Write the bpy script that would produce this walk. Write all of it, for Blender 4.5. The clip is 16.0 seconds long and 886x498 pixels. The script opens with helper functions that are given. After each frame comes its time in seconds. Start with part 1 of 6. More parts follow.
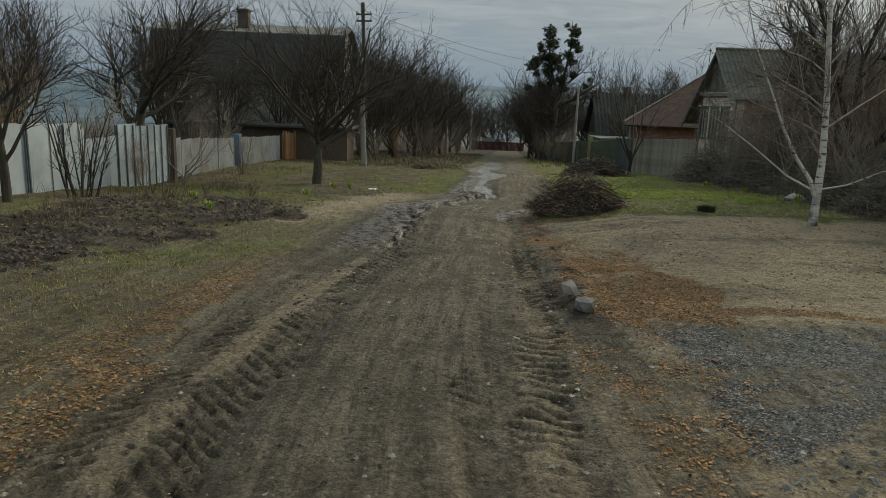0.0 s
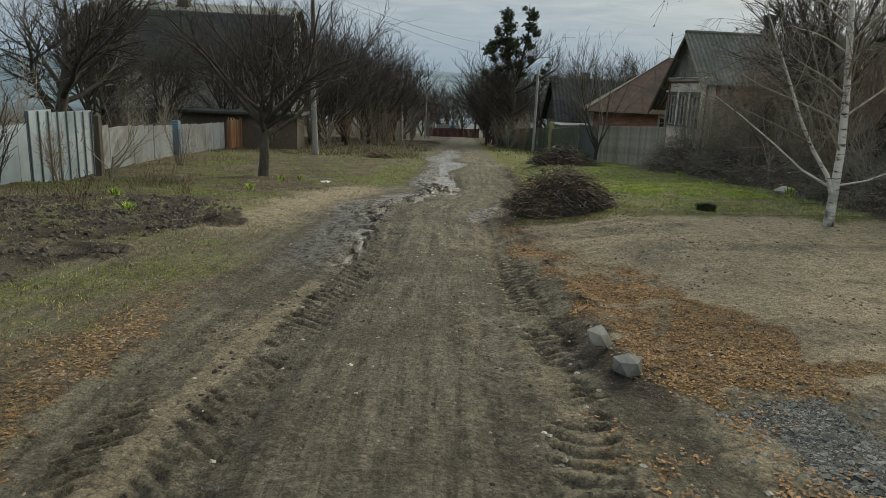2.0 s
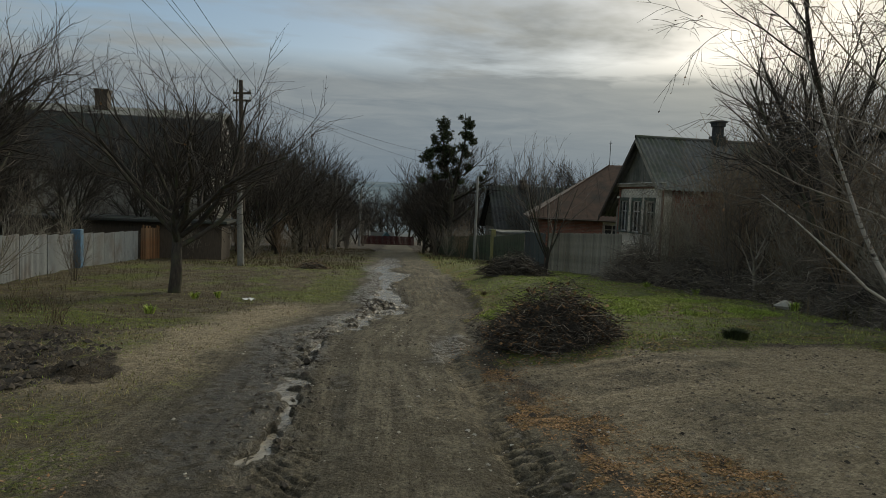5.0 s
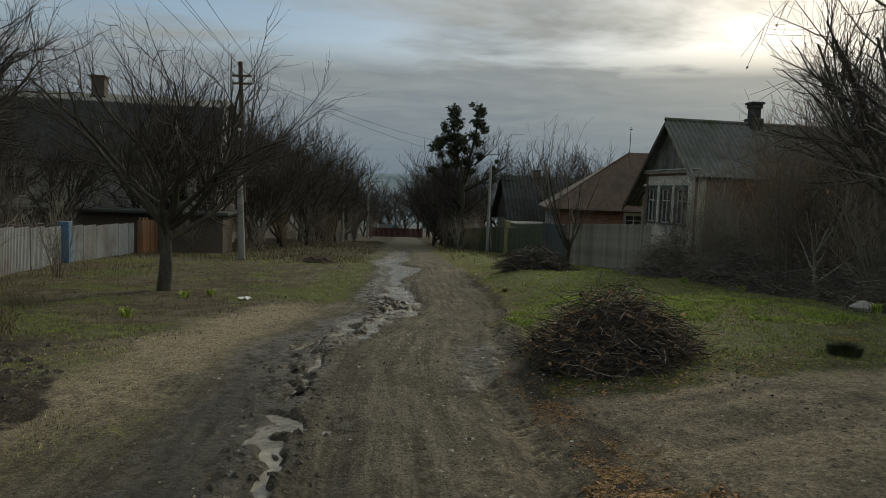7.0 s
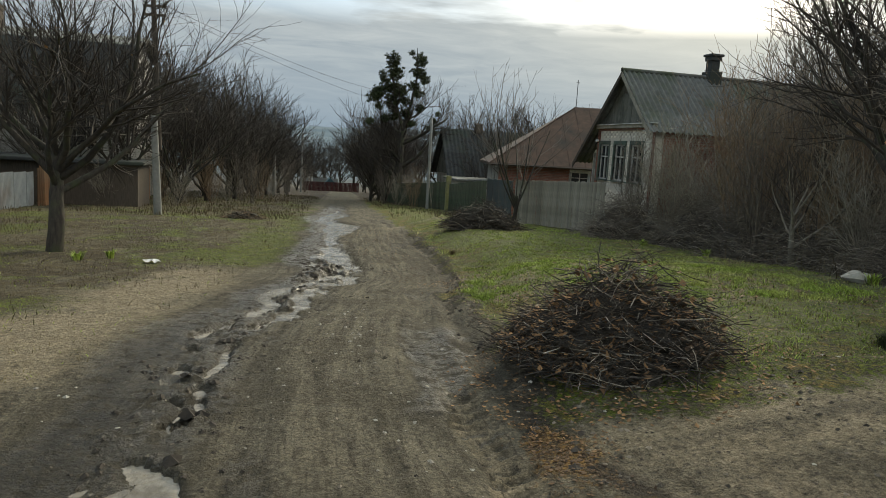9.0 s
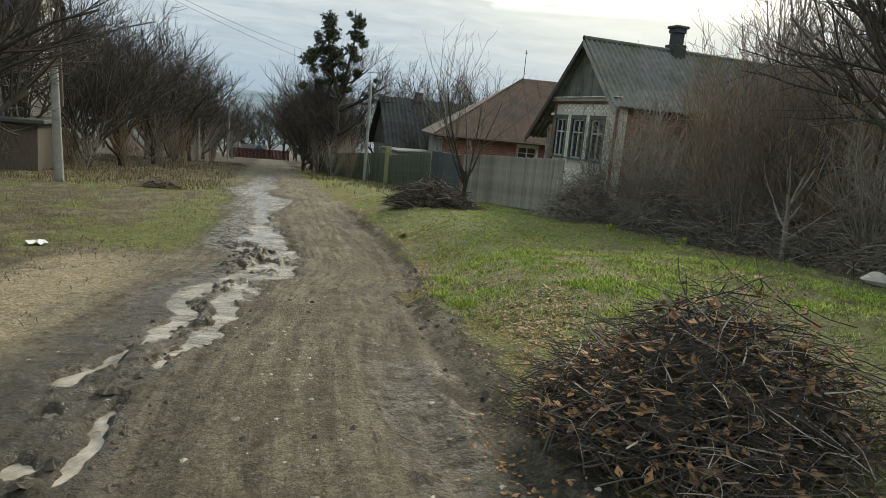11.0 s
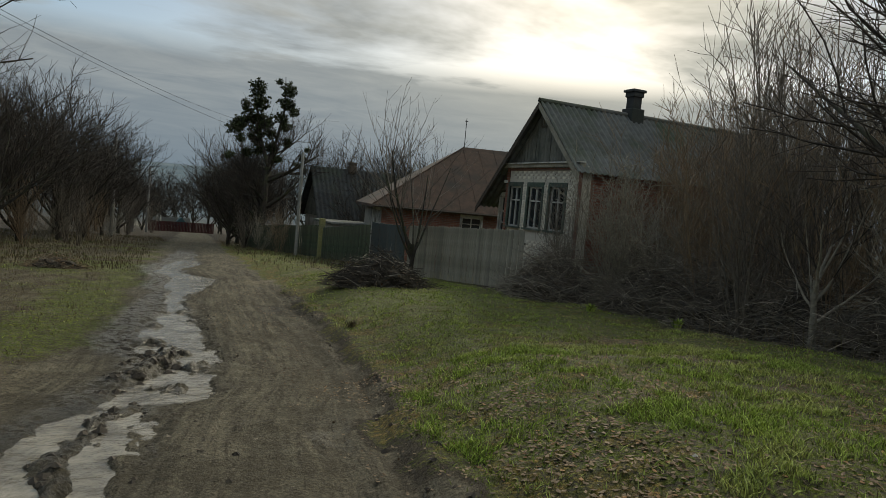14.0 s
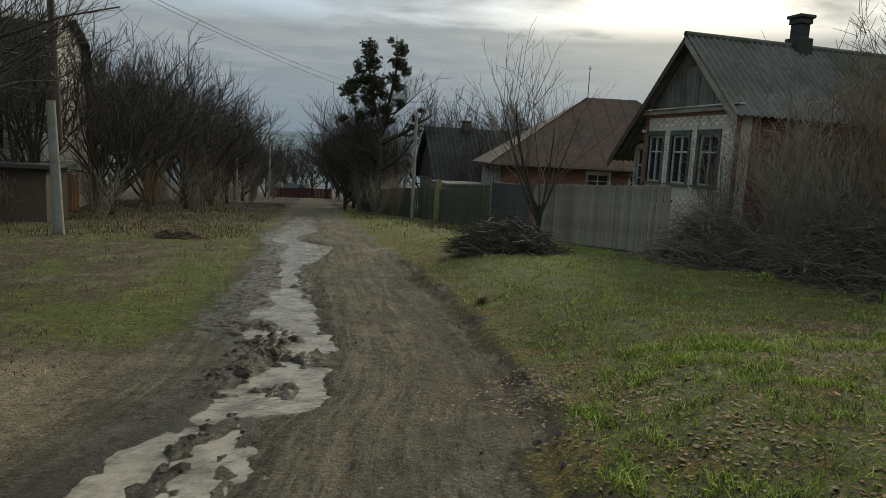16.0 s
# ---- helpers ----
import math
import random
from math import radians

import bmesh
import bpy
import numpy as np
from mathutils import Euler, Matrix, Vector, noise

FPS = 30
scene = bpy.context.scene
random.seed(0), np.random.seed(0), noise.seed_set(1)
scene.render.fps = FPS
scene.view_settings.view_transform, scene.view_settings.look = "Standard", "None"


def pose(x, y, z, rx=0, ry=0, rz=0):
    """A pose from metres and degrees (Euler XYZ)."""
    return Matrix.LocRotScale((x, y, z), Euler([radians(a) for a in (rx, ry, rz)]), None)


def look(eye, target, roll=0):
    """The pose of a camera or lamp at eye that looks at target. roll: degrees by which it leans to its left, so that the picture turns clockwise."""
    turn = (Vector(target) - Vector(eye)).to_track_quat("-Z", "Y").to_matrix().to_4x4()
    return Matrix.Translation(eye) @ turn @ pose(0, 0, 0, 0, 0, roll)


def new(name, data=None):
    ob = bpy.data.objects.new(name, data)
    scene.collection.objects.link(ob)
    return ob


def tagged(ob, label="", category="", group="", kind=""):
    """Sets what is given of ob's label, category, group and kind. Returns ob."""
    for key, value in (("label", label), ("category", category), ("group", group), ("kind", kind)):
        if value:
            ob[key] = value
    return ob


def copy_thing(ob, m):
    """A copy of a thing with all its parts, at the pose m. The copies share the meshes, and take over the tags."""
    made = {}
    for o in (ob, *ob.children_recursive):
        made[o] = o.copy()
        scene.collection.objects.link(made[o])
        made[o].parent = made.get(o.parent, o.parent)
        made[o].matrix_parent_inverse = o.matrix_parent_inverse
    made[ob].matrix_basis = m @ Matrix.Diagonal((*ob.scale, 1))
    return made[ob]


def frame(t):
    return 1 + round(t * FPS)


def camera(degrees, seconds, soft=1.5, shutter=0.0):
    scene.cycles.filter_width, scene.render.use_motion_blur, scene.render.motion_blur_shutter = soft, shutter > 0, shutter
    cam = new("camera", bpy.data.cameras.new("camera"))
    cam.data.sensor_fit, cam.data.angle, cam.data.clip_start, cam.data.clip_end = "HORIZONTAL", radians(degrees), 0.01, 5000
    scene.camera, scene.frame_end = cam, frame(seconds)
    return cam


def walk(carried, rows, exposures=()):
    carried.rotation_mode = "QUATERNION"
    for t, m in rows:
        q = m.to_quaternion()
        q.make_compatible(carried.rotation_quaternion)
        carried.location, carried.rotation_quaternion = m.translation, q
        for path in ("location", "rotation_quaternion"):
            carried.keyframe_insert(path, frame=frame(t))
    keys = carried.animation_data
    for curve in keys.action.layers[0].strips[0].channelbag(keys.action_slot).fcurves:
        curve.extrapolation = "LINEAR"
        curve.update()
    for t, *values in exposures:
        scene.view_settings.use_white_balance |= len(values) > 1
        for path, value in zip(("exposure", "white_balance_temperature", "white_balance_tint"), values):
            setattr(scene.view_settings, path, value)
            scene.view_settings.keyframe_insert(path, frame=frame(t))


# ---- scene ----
cam = camera(65.4, 16.0, soft=0.85)
PATH = [
    (0, (-0.039, -0.238, 1.522), (-0.024, 1.716, 1.099), 2.2),
    (0.5, (-0.061, 0.192, 1.494), (0.056, 2.145, 1.082), 3.3),
    (1, (-0.089, 0.59, 1.49), (-0.009, 2.55, 1.1), 2.5),
    (1.5, (-0.121, 1.124, 1.448), (-0.103, 3.081, 1.037), 1.7),
    (2, (-0.213, 1.529, 1.461), (-0.065, 3.471, 1.005), 2.4),
    (2.5, (-0.195, 2.031, 1.425), (-0.018, 3.966, 0.949), 2.1),
    (3, (-0.355, 2.469, 1.423), (-0.182, 4.402, 0.943), 2.1),
    (3.5, (-0.353, 2.962, 1.37), (-0.174, 4.9, 0.906), 1.9),
    (4, (-0.373, 3.411, 1.369), (-0.131, 5.366, 1.027), 2.3),
    (4.5, (-0.376, 3.833, 1.385), (-0.066, 5.8, 1.198), 2.2),
    (4.7, (-0.341, 4.008, 1.348), (-0.009, 5.975, 1.204), 2.4),
    (6.8, (-0.259, 5.988, 1.223), (0.071, 7.954, 1.066), 2.4),
    (7, (-0.234, 6.119, 1.184), (0.076, 8.088, 1.016), 2.2),
    (7.5, (-0.184, 6.57, 1.16), (0.147, 8.533, 0.968), 2.7),
    (8, (-0.165, 7.041, 1.139), (0.24, 8.988, 0.925), 3.1),
    (8.5, (-0.061, 7.467, 1.124), (0.395, 9.398, 0.874), 3.1),
    (8.7, (-0.063, 7.656, 1.09), (0.423, 9.579, 0.829), 3.5),
    (10.8, (0.025, 9.74, 1.008), (0.537, 11.625, 0.574), 3.5),
    (11, (0.041, 9.93, 0.989), (0.729, 11.775, 0.636), 5.4),
    (11.5, (0.046, 10.307, 1.019), (1.009, 12.053, 0.87), 6.7),
    (12, (0.102, 10.69, 1.009), (0.987, 12.479, 0.891), 5.6),
    (12.5, (0.144, 11.148, 0.958), (0.925, 12.982, 0.785), 5.0),
    (13, (0.273, 11.593, 0.877), (0.956, 13.46, 0.662), 3.3),
    (13.5, (0.342, 12.003, 0.849), (1.202, 13.8, 0.673), 5.3),
    (14, (0.435, 12.358, 0.836), (1.302, 14.156, 0.705), 5.1),
    (14.5, (0.547, 12.751, 0.843), (1.313, 14.593, 0.697), 4.6),
    (15, (0.577, 13.19, 0.819), (1.255, 15.063, 0.632), 3.9),
    (15.5, (0.731, 13.673, 0.765), (1.317, 15.569, 0.522), 2.9),
    (16, (0.742, 14.02, 0.749), (1.308, 15.92, 0.48), 3.0),
]
EXPOSURES = [(0.0, 0.05), (0.5, 0.1), (1.0, 0.15), (1.5, -0.1), (2.0, 0.45), (2.5, 0.75), (3.0, 0.55), (3.5, 0.5), (4.0, 0.65), (4.5, -0.4), (7.0, -0.4), (7.5, 0.2), (8.0, -0.15), (8.5, 0.1), (10.8, 0.85), (11.0, 0.85), (11.5, -0.65), (12.0, -0.35), (12.5, 0.05), (13.0, -0.25), (13.5, 0.2), (14.0, -0.25), (14.5, -0.3), (15.0, -0.25), (16.0, -0.05)]
walk(cam, [(t, look(eye, target, roll)) for t, eye, target, roll in PATH],
     [(t, stops, 7450, 3) for t, stops in EXPOSURES])


# ---- world, sun, exposure ----
SUN_AZ, SUN_EL = 37.0, 25.0     # degrees to the right of the y axis, degrees above the horizon
sun_dir = Vector((math.sin(radians(SUN_AZ)) * math.cos(radians(SUN_EL)), math.cos(radians(SUN_AZ)) * math.cos(radians(SUN_EL)), math.sin(radians(SUN_EL))))


class Nodes:
    """Short hand for node trees."""

    def __init__(self, tree):
        self.t = tree
        tree.nodes.clear()

    def add(self, kind, ins=None, **props):
        n = self.t.nodes.new(kind)
        if "operation" in props:
            n.operation = props["operation"]
        if "use_clamp" in props:
            n.use_clamp = props["use_clamp"]
        if "data_type" in props:
            n.data_type, n.blend_type = props["data_type"], props["blend_type"]
        if "attribute_name" in props:
            n.attribute_name = props["attribute_name"]
        for k, v in (ins or {}).items():
            if hasattr(v, "is_output"):
                self.t.links.new(v, n.inputs[k])
            else:
                n.inputs[k].default_value = v
        return n

    def noise(self, vec, scale, detail=4.0, rough=0.6, distort=0.0):
        return self.add("ShaderNodeTexNoise", {"Vector": vec, "Scale": scale, "Detail": detail, "Roughness": rough, "Distortion": distort}).outputs["Fac"]

    def ramp(self, fac, lo, hi, a=0.0, b=1.0):
        return self.add("ShaderNodeMapRange", {"Value": fac, "From Min": lo, "From Max": hi, "To Min": a, "To Max": b}).outputs[0]

    def mix(self, fac, a, b, blend="MIX"):
        n = self.add("ShaderNodeMix", data_type="RGBA", blend_type=blend)
        for i, v in ((0, fac), (6, a), (7, b)):
            if hasattr(v, "is_output"):
                self.t.links.new(v, n.inputs[i])
            else:
                n.inputs[i].default_value = (*v, 1) if isinstance(v, tuple) and len(v) == 3 else v
        return n.outputs[2]

    def math(self, op, a, b=0.0, clamp=False):
        return self.add("ShaderNodeMath", {0: a, 1: b}, operation=op, use_clamp=clamp).outputs[0]


world = bpy.data.worlds.new("sky")
scene.world = world
world.use_nodes = True
w = Nodes(world.node_tree)
gen = w.add("ShaderNodeTexCoord").outputs["Generated"]
sky_node = w.add("ShaderNodeTexSky")
sky_node.sky_type, sky_node.sun_disc = "NISHITA", False
sky_node.sun_elevation, sky_node.sun_rotation = radians(SUN_EL), radians(SUN_AZ)
sky = sky_node.outputs[0]
blue = w.mix(1.0, sky, (0.075, 0.075, 0.08), "MULTIPLY")
# cloud sheet at a constant height: direction divided by its upward part
sep = w.add("ShaderNodeSeparateXYZ", {0: gen})
up = w.math("MAXIMUM", w.math("ADD", sep.outputs[2], 0.05), 0.03)
flat = w.add("ShaderNodeCombineXYZ", {0: w.math("DIVIDE", sep.outputs[0], up), 1: w.math("DIVIDE", sep.outputs[1], up), 2: 0.0}).outputs[0]
flat = w.add("ShaderNodeMapping", {"Vector": flat, "Location": (0.9, 0.3, 0.0), "Scale": (0.5, 0.62, 1.0)}).outputs[0]
thick = w.noise(flat, 1.0, 6.0, 0.55, 0.3)
fine = w.noise(flat, 3.2, 5.0, 0.6, 0.5)
# bright where the sun stands behind the cloud
near = w.add("ShaderNodeVectorMath", {0: gen, 1: tuple(sun_dir)}, operation="DOT_PRODUCT").outputs["Value"]
glow = w.math("POWER", w.math("MAXIMUM", near, 0.0), 26.0)
halo = w.math("POWER", w.math("MAXIMUM", near, 0.0), 70.0)
grey = w.mix(w.ramp(fine, 0.35, 0.7), (0.385, 0.415, 0.47), (0.64, 0.66, 0.70))
high = w.ramp(sep.outputs[2], 0.02, 0.34)
grey = w.mix(high, (0.215, 0.285, 0.39), grey)
grey = w.mix(w.ramp(sep.outputs[2], 0.40, 0.75), grey, (2.1, 2.07, 1.85))
grey = w.mix(glow, grey, (0.78, 0.755, 0.69))
grey = w.mix(w.math("MULTIPLY", halo, w.ramp(thick, 0.72, 0.4)), grey, (1.12, 1.08, 0.98))
cover = w.ramp(thick, 0.45, 0.61)
cover = w.math("MAXIMUM", cover, w.ramp(sep.outputs[2], 0.2, 0.16))
dome = w.mix(cover, w.mix(1.0, blue, (0.10, 0.17, 0.28), "ADD"), grey)
out = w.add("ShaderNodeOutputWorld", {0: w.add("ShaderNodeBackground", {0: dome, 1: 1.0}).outputs[0]})

sun = new("sun", bpy.data.lights.new("sun", "SUN"))
sun.data.energy, sun.data.angle, sun.data.color = 1.9, radians(10), (1.0, 0.93, 0.80)
sun.matrix_basis = look(tuple(sun_dir * 50), (0, 0, 0))

# ---- materials ----


def shader(name, build, rough=0.9, bump=0.0, metal=0.0, spec=0.3):
    """A node material: build(n, vec) gives colour, and height or None, and roughness or None."""
    m = bpy.data.materials.new(name)
    m.use_nodes = True
    n = Nodes(m.node_tree)
    vec = n.add("ShaderNodeTexCoord").outputs["Object"]
    col, height, rg = build(n, vec)
    p = n.add("ShaderNodeBsdfPrincipled", {"Roughness": rough, "Metallic": metal, "Specular IOR Level": spec})
    for sock, v in (("Base Color", col), ("Roughness", rg)):
        if v is None:
            continue
        if hasattr(v, "is_output"):
            n.t.links.new(v, p.inputs[sock])
        else:
            p.inputs[sock].default_value = (*v, 1) if sock == "Base Color" else v
    if height is not None and bump:
        b = n.add("ShaderNodeBump", {"Height": height, "Strength": 1.0, "Distance": bump})
        n.t.links.new(b.outputs[0], p.inputs["Normal"])
    n.add("ShaderNodeOutputMaterial", {0: p.outputs[0]})
    return m


def stained(name, a, b, c=None, scale=6.0, rough=0.85, bump=0.004, metal=0.0, stretch=(1, 1, 1), random_tint=0.25, spec=0.3):
    """Two colours mixed by grain, a third by larger stains, and a tint that differs from piece to piece."""
    def build(n, vec):
        v = n.add("ShaderNodeMapping", {"Vector": vec, "Scale": stretch}).outputs[0]
        g = n.noise(v, scale, 6.0, 0.65)
        s = n.noise(vec, scale * 0.17, 4.0, 0.6)
        col = n.mix(n.ramp(g, 0.3, 0.7), a, b)
        if c:
            col = n.mix(n.ramp(s, 0.48, 0.68), col, c)
        rnd = n.add("ShaderNodeObjectInfo").outputs["Random"]
        isl = n.add("ShaderNodeNewGeometry").outputs["Random Per Island"]
        t = n.ramp(n.math("FRACT", n.math("ADD", rnd, isl)), 0, 1, 1 - random_tint, 1 + random_tint)
        hsv = n.add("ShaderNodeHueSaturation", {"Value": t, "Color": col})
        return hsv.outputs[0], g, None
    return shader(name, build, rough, bump, metal, spec)


M = {}
M["bark"] = stained("bark", (0.022, 0.019, 0.016), (0.075, 0.062, 0.05), (0.06, 0.065, 0.035), 14, bump=0.01, stretch=(1, 1, 0.25))
M["twig"] = stained("twig", (0.085, 0.071, 0.057), (0.215, 0.18, 0.143), None, 8, bump=0)
M["twig_dark"] = stained("dark_twig", (0.028, 0.023, 0.019), (0.085, 0.07, 0.056), None, 8, bump=0)
M["twig_red"] = stained("russet_twig", (0.15, 0.108, 0.07), (0.30, 0.215, 0.14), None, 8, bump=0)
M["twig_pale"] = stained("pale_twig", (0.16, 0.135, 0.11), (0.40, 0.35, 0.28), None, 8, bump=0, random_tint=0.5)
M["bark_grey"] = stained("grey_bark", (0.17, 0.15, 0.118), (0.38, 0.335, 0.265), None, 12, bump=0.004)


def birch_bark(n, vec):
    v = n.add("ShaderNodeMapping", {"Vector": vec, "Scale": (3, 3, 14)}).outputs[0]
    g = n.noise(v, 1.6, 5, 0.7)
    big = n.noise(vec, 5, 3, 0.6)
    col = n.mix(n.ramp(g, 0.55, 0.62), (0.55, 0.52, 0.47), (0.05, 0.045, 0.04))
    low = n.ramp(n.add("ShaderNodeSeparateXYZ", {0: vec}).outputs[2], 0.75, 0.15)
    return n.mix(n.math("MULTIPLY", low, n.ramp(big, 0.35, 0.6)), col, (0.06, 0.055, 0.05)), g, None


M["birch"] = shader("birch_bark", birch_bark, 0.7, 0.004)
M["dead_leaf"] = stained("dead_leaf", (0.14, 0.078, 0.035), (0.37, 0.205, 0.09), (0.08, 0.05, 0.03), 3, bump=0, random_tint=0.6)
M["pale_leaf"] = stained("pale_leaf", (0.15, 0.10, 0.055), (0.32, 0.235, 0.15), (0.09, 0.055, 0.035), 3, bump=0, random_tint=0.5)
M["mistletoe"] = stained("mistletoe", (0.022, 0.032, 0.012), (0.06, 0.072, 0.028), None, 2, bump=0, random_tint=0.5)
M["grass"] = stained("grass", (0.19, 0.27, 0.04), (0.38, 0.46, 0.095), (0.48, 0.45, 0.17), 2.2, bump=0, random_tint=0.7)
M["straw"] = stained("straw", (0.19, 0.15, 0.068), (0.34, 0.27, 0.14), (0.12, 0.12, 0.036), 2.0, bump=0, random_tint=0.6)
M["weed"] = stained("weed", (0.095, 0.070, 0.040), (0.19, 0.145, 0.085), (0.085, 0.095, 0.03), 2.0, bump=0, random_tint=0.5)
M["clod"] = stained("clod", (0.035, 0.028, 0.022), (0.085, 0.068, 0.052), None, 9, bump=0.012, random_tint=0.4)
M["crumb"] = stained("crumb", (0.07, 0.056, 0.042), (0.24, 0.20, 0.15), None, 3, bump=0, random_tint=0.75)
M["stone"] = stained("stone", (0.36, 0.33, 0.27), (0.54, 0.50, 0.42), (0.24, 0.22, 0.18), 12, bump=0.006)
M["stone_dark"] = stained("dark_stone", (0.14, 0.135, 0.12), (0.26, 0.25, 0.22), (0.10, 0.105, 0.08), 12, bump=0.006)
M["core"] = stained("shaded_brush_core", (0.025, 0.021, 0.016), (0.11, 0.088, 0.066), None, 18, bump=0.03)
M["concrete"] = stained("concrete", (0.24, 0.235, 0.215), (0.34, 0.33, 0.30), (0.16, 0.16, 0.14), 7, bump=0.004)
M["wood_grey"] = stained("grey_wood", (0.21, 0.19, 0.15), (0.36, 0.33, 0.265), (0.16, 0.15, 0.115), 9, bump=0.003, stretch=(4, 4, 0.3), random_tint=0.25)
M["wood_dark"] = stained("dark_wood", (0.055, 0.045, 0.035), (0.12, 0.095, 0.075), None, 9, bump=0.003, stretch=(4, 4, 0.3))
M["wood_rust"] = stained("russet_boards", (0.20, 0.09, 0.045), (0.34, 0.18, 0.09), (0.17, 0.14, 0.10), 5, bump=0.003, stretch=(4, 4, 0.3), random_tint=0.45)
M["board_gable"] = stained("gable_board", (0.10, 0.10, 0.085), (0.19, 0.185, 0.155), (0.07, 0.075, 0.06), 9, bump=0.003, stretch=(5, 5, 0.3))
M["paint_green"] = stained("worn_green_paint", (0.035, 0.06, 0.045), (0.085, 0.115, 0.09), (0.14, 0.14, 0.12), 14, 0.7, 0.002)
M["paint_white"] = stained("worn_white_paint", (0.42, 0.41, 0.37), (0.60, 0.58, 0.53), (0.24, 0.22, 0.19), 10, 0.7, 0.002)
M["fence_green"] = stained("green_fence_paint", (0.03, 0.05, 0.03), (0.075, 0.095, 0.055), (0.10, 0.09, 0.06), 7, 0.75, 0.002)
M["gate_dark"] = stained("dark_gate_paint", (0.028, 0.04, 0.043), (0.05, 0.065, 0.067), (0.08, 0.07, 0.06), 6, 0.6, 0.001)
M["post_yellow"] = stained("lichened_post", (0.20, 0.20, 0.07), (0.32, 0.29, 0.15), (0.15, 0.14, 0.09), 9, bump=0.004)
M["post_blue"] = stained("blue_post_paint", (0.05, 0.12, 0.20), (0.10, 0.19, 0.29), (0.15, 0.16, 0.16), 8, 0.6, 0.002)
M["sheet_white"] = stained("white_sheet_metal", (0.31, 0.37, 0.41), (0.43, 0.485, 0.52), (0.24, 0.27, 0.28), 2.5, 0.55, 0.001, random_tint=0.1)
M["sheet_grey"] = stained("grey_sheet_metal", (0.30, 0.31, 0.31), (0.42, 0.43, 0.42), (0.24, 0.20, 0.17), 3, 0.6, 0.001, random_tint=0.12)
M["batten"] = stained("slate_blue_batten", (0.06, 0.085, 0.10), (0.11, 0.14, 0.16), None, 6, 0.6, 0.001)
M["brick_white"] = stained("whitewashed_brick", (0.62, 0.57, 0.47), (0.80, 0.75, 0.64), (0.33, 0.27, 0.22), 16, 0.9, 0.003, random_tint=0.16)
M["mortar"] = stained("mortar", (0.42, 0.385, 0.32), (0.54, 0.50, 0.42), None, 20, 0.95, 0.003)
M["slate"] = stained("asbestos_slate", (0.11, 0.11, 0.10), (0.20, 0.20, 0.185), (0.085, 0.10, 0.06), 5, 0.9, 0.004)
M["slate_dark"] = stained("dark_roofing", (0.03, 0.033, 0.034), (0.065, 0.066, 0.064), (0.045, 0.055, 0.04), 4, 0.85, 0.004)
M["roof_rust"] = stained("rust_roof_metal", (0.058, 0.038, 0.028), (0.125, 0.074, 0.05), (0.045, 0.038, 0.031), 3, 0.75, 0.003)
M["plaster"] = stained("grimy_plaster", (0.26, 0.245, 0.215), (0.38, 0.36, 0.32), (0.17, 0.16, 0.14), 5, 0.95, 0.004)
M["teal"] = stained("teal_roof", (0.025, 0.06, 0.07), (0.04, 0.085, 0.095), None, 3, 0.7, 0.002)
M["red_fence"] = stained("dark_red_fence", (0.05, 0.016, 0.014), (0.085, 0.028, 0.025), None, 6, 0.8, 0.002)
M["black"] = stained("black_metal", (0.015, 0.015, 0.015), (0.03, 0.03, 0.03), None, 9, 0.9, 0, spec=0.1)
M["porcelain"] = stained("porcelain", (0.35, 0.35, 0.34), (0.5, 0.5, 0.48), None, 9, 0.3, 0)
M["paper"] = stained("paper", (0.55, 0.55, 0.54), (0.68, 0.68, 0.67), None, 9, 0.9, 0)


def red_brick(n, vec):
    """Bricks too small and far off to be pieces of their own."""
    v = n.add("ShaderNodeMapping", {"Vector": vec, "Rotation": (radians(90), 0, 0)}).outputs[0]
    b = n.add("ShaderNodeTexBrick", {"Vector": v, "Color1": (0.20, 0.075, 0.05, 1), "Color2": (0.28, 0.12, 0.08, 1), "Mortar": (0.22, 0.19, 0.165, 1),
                                     "Scale": 1.0, "Mortar Size": 0.008, "Brick Width": 0.26, "Row Height": 0.077})
    g = n.noise(vec, 3.0, 5, 0.65)
    return n.mix(n.ramp(g, 0.45, 0.75), b.outputs[0], (0.13, 0.075, 0.055)), b.outputs[1], None


M["brick_red"] = shader("red_brick", red_brick, 0.95, 0.004)


def far_white_brick(n, vec):
    v = n.add("ShaderNodeMapping", {"Vector": vec, "Rotation": (radians(90), 0, 0)}).outputs[0]
    b = n.add("ShaderNodeTexBrick", {"Vector": v, "Color1": (0.42, 0.41, 0.38, 1), "Color2": (0.52, 0.50, 0.46, 1), "Mortar": (0.28, 0.27, 0.25, 1),
                                     "Scale": 1.0, "Mortar Size": 0.01, "Brick Width": 0.26, "Row Height": 0.09})
    return n.mix(n.ramp(n.noise(vec, 1.2, 5, 0.65), 0.45, 0.75), b.outputs[0], (0.28, 0.26, 0.23)), b.outputs[1], None


M["brick_silicate"] = shader("silicate_brick", far_white_brick, 0.95, 0.004)

glass = bpy.data.materials.new("window_glass")
glass.use_nodes = True
gn = Nodes(glass.node_tree)
gn.add("ShaderNodeOutputMaterial", {0: gn.add("ShaderNodeBsdfPrincipled", {"Base Color": (0.02, 0.025, 0.027, 1), "Roughness": 0.06, "Specular IOR Level": 0.6}).outputs[0]})
M["glass"] = glass

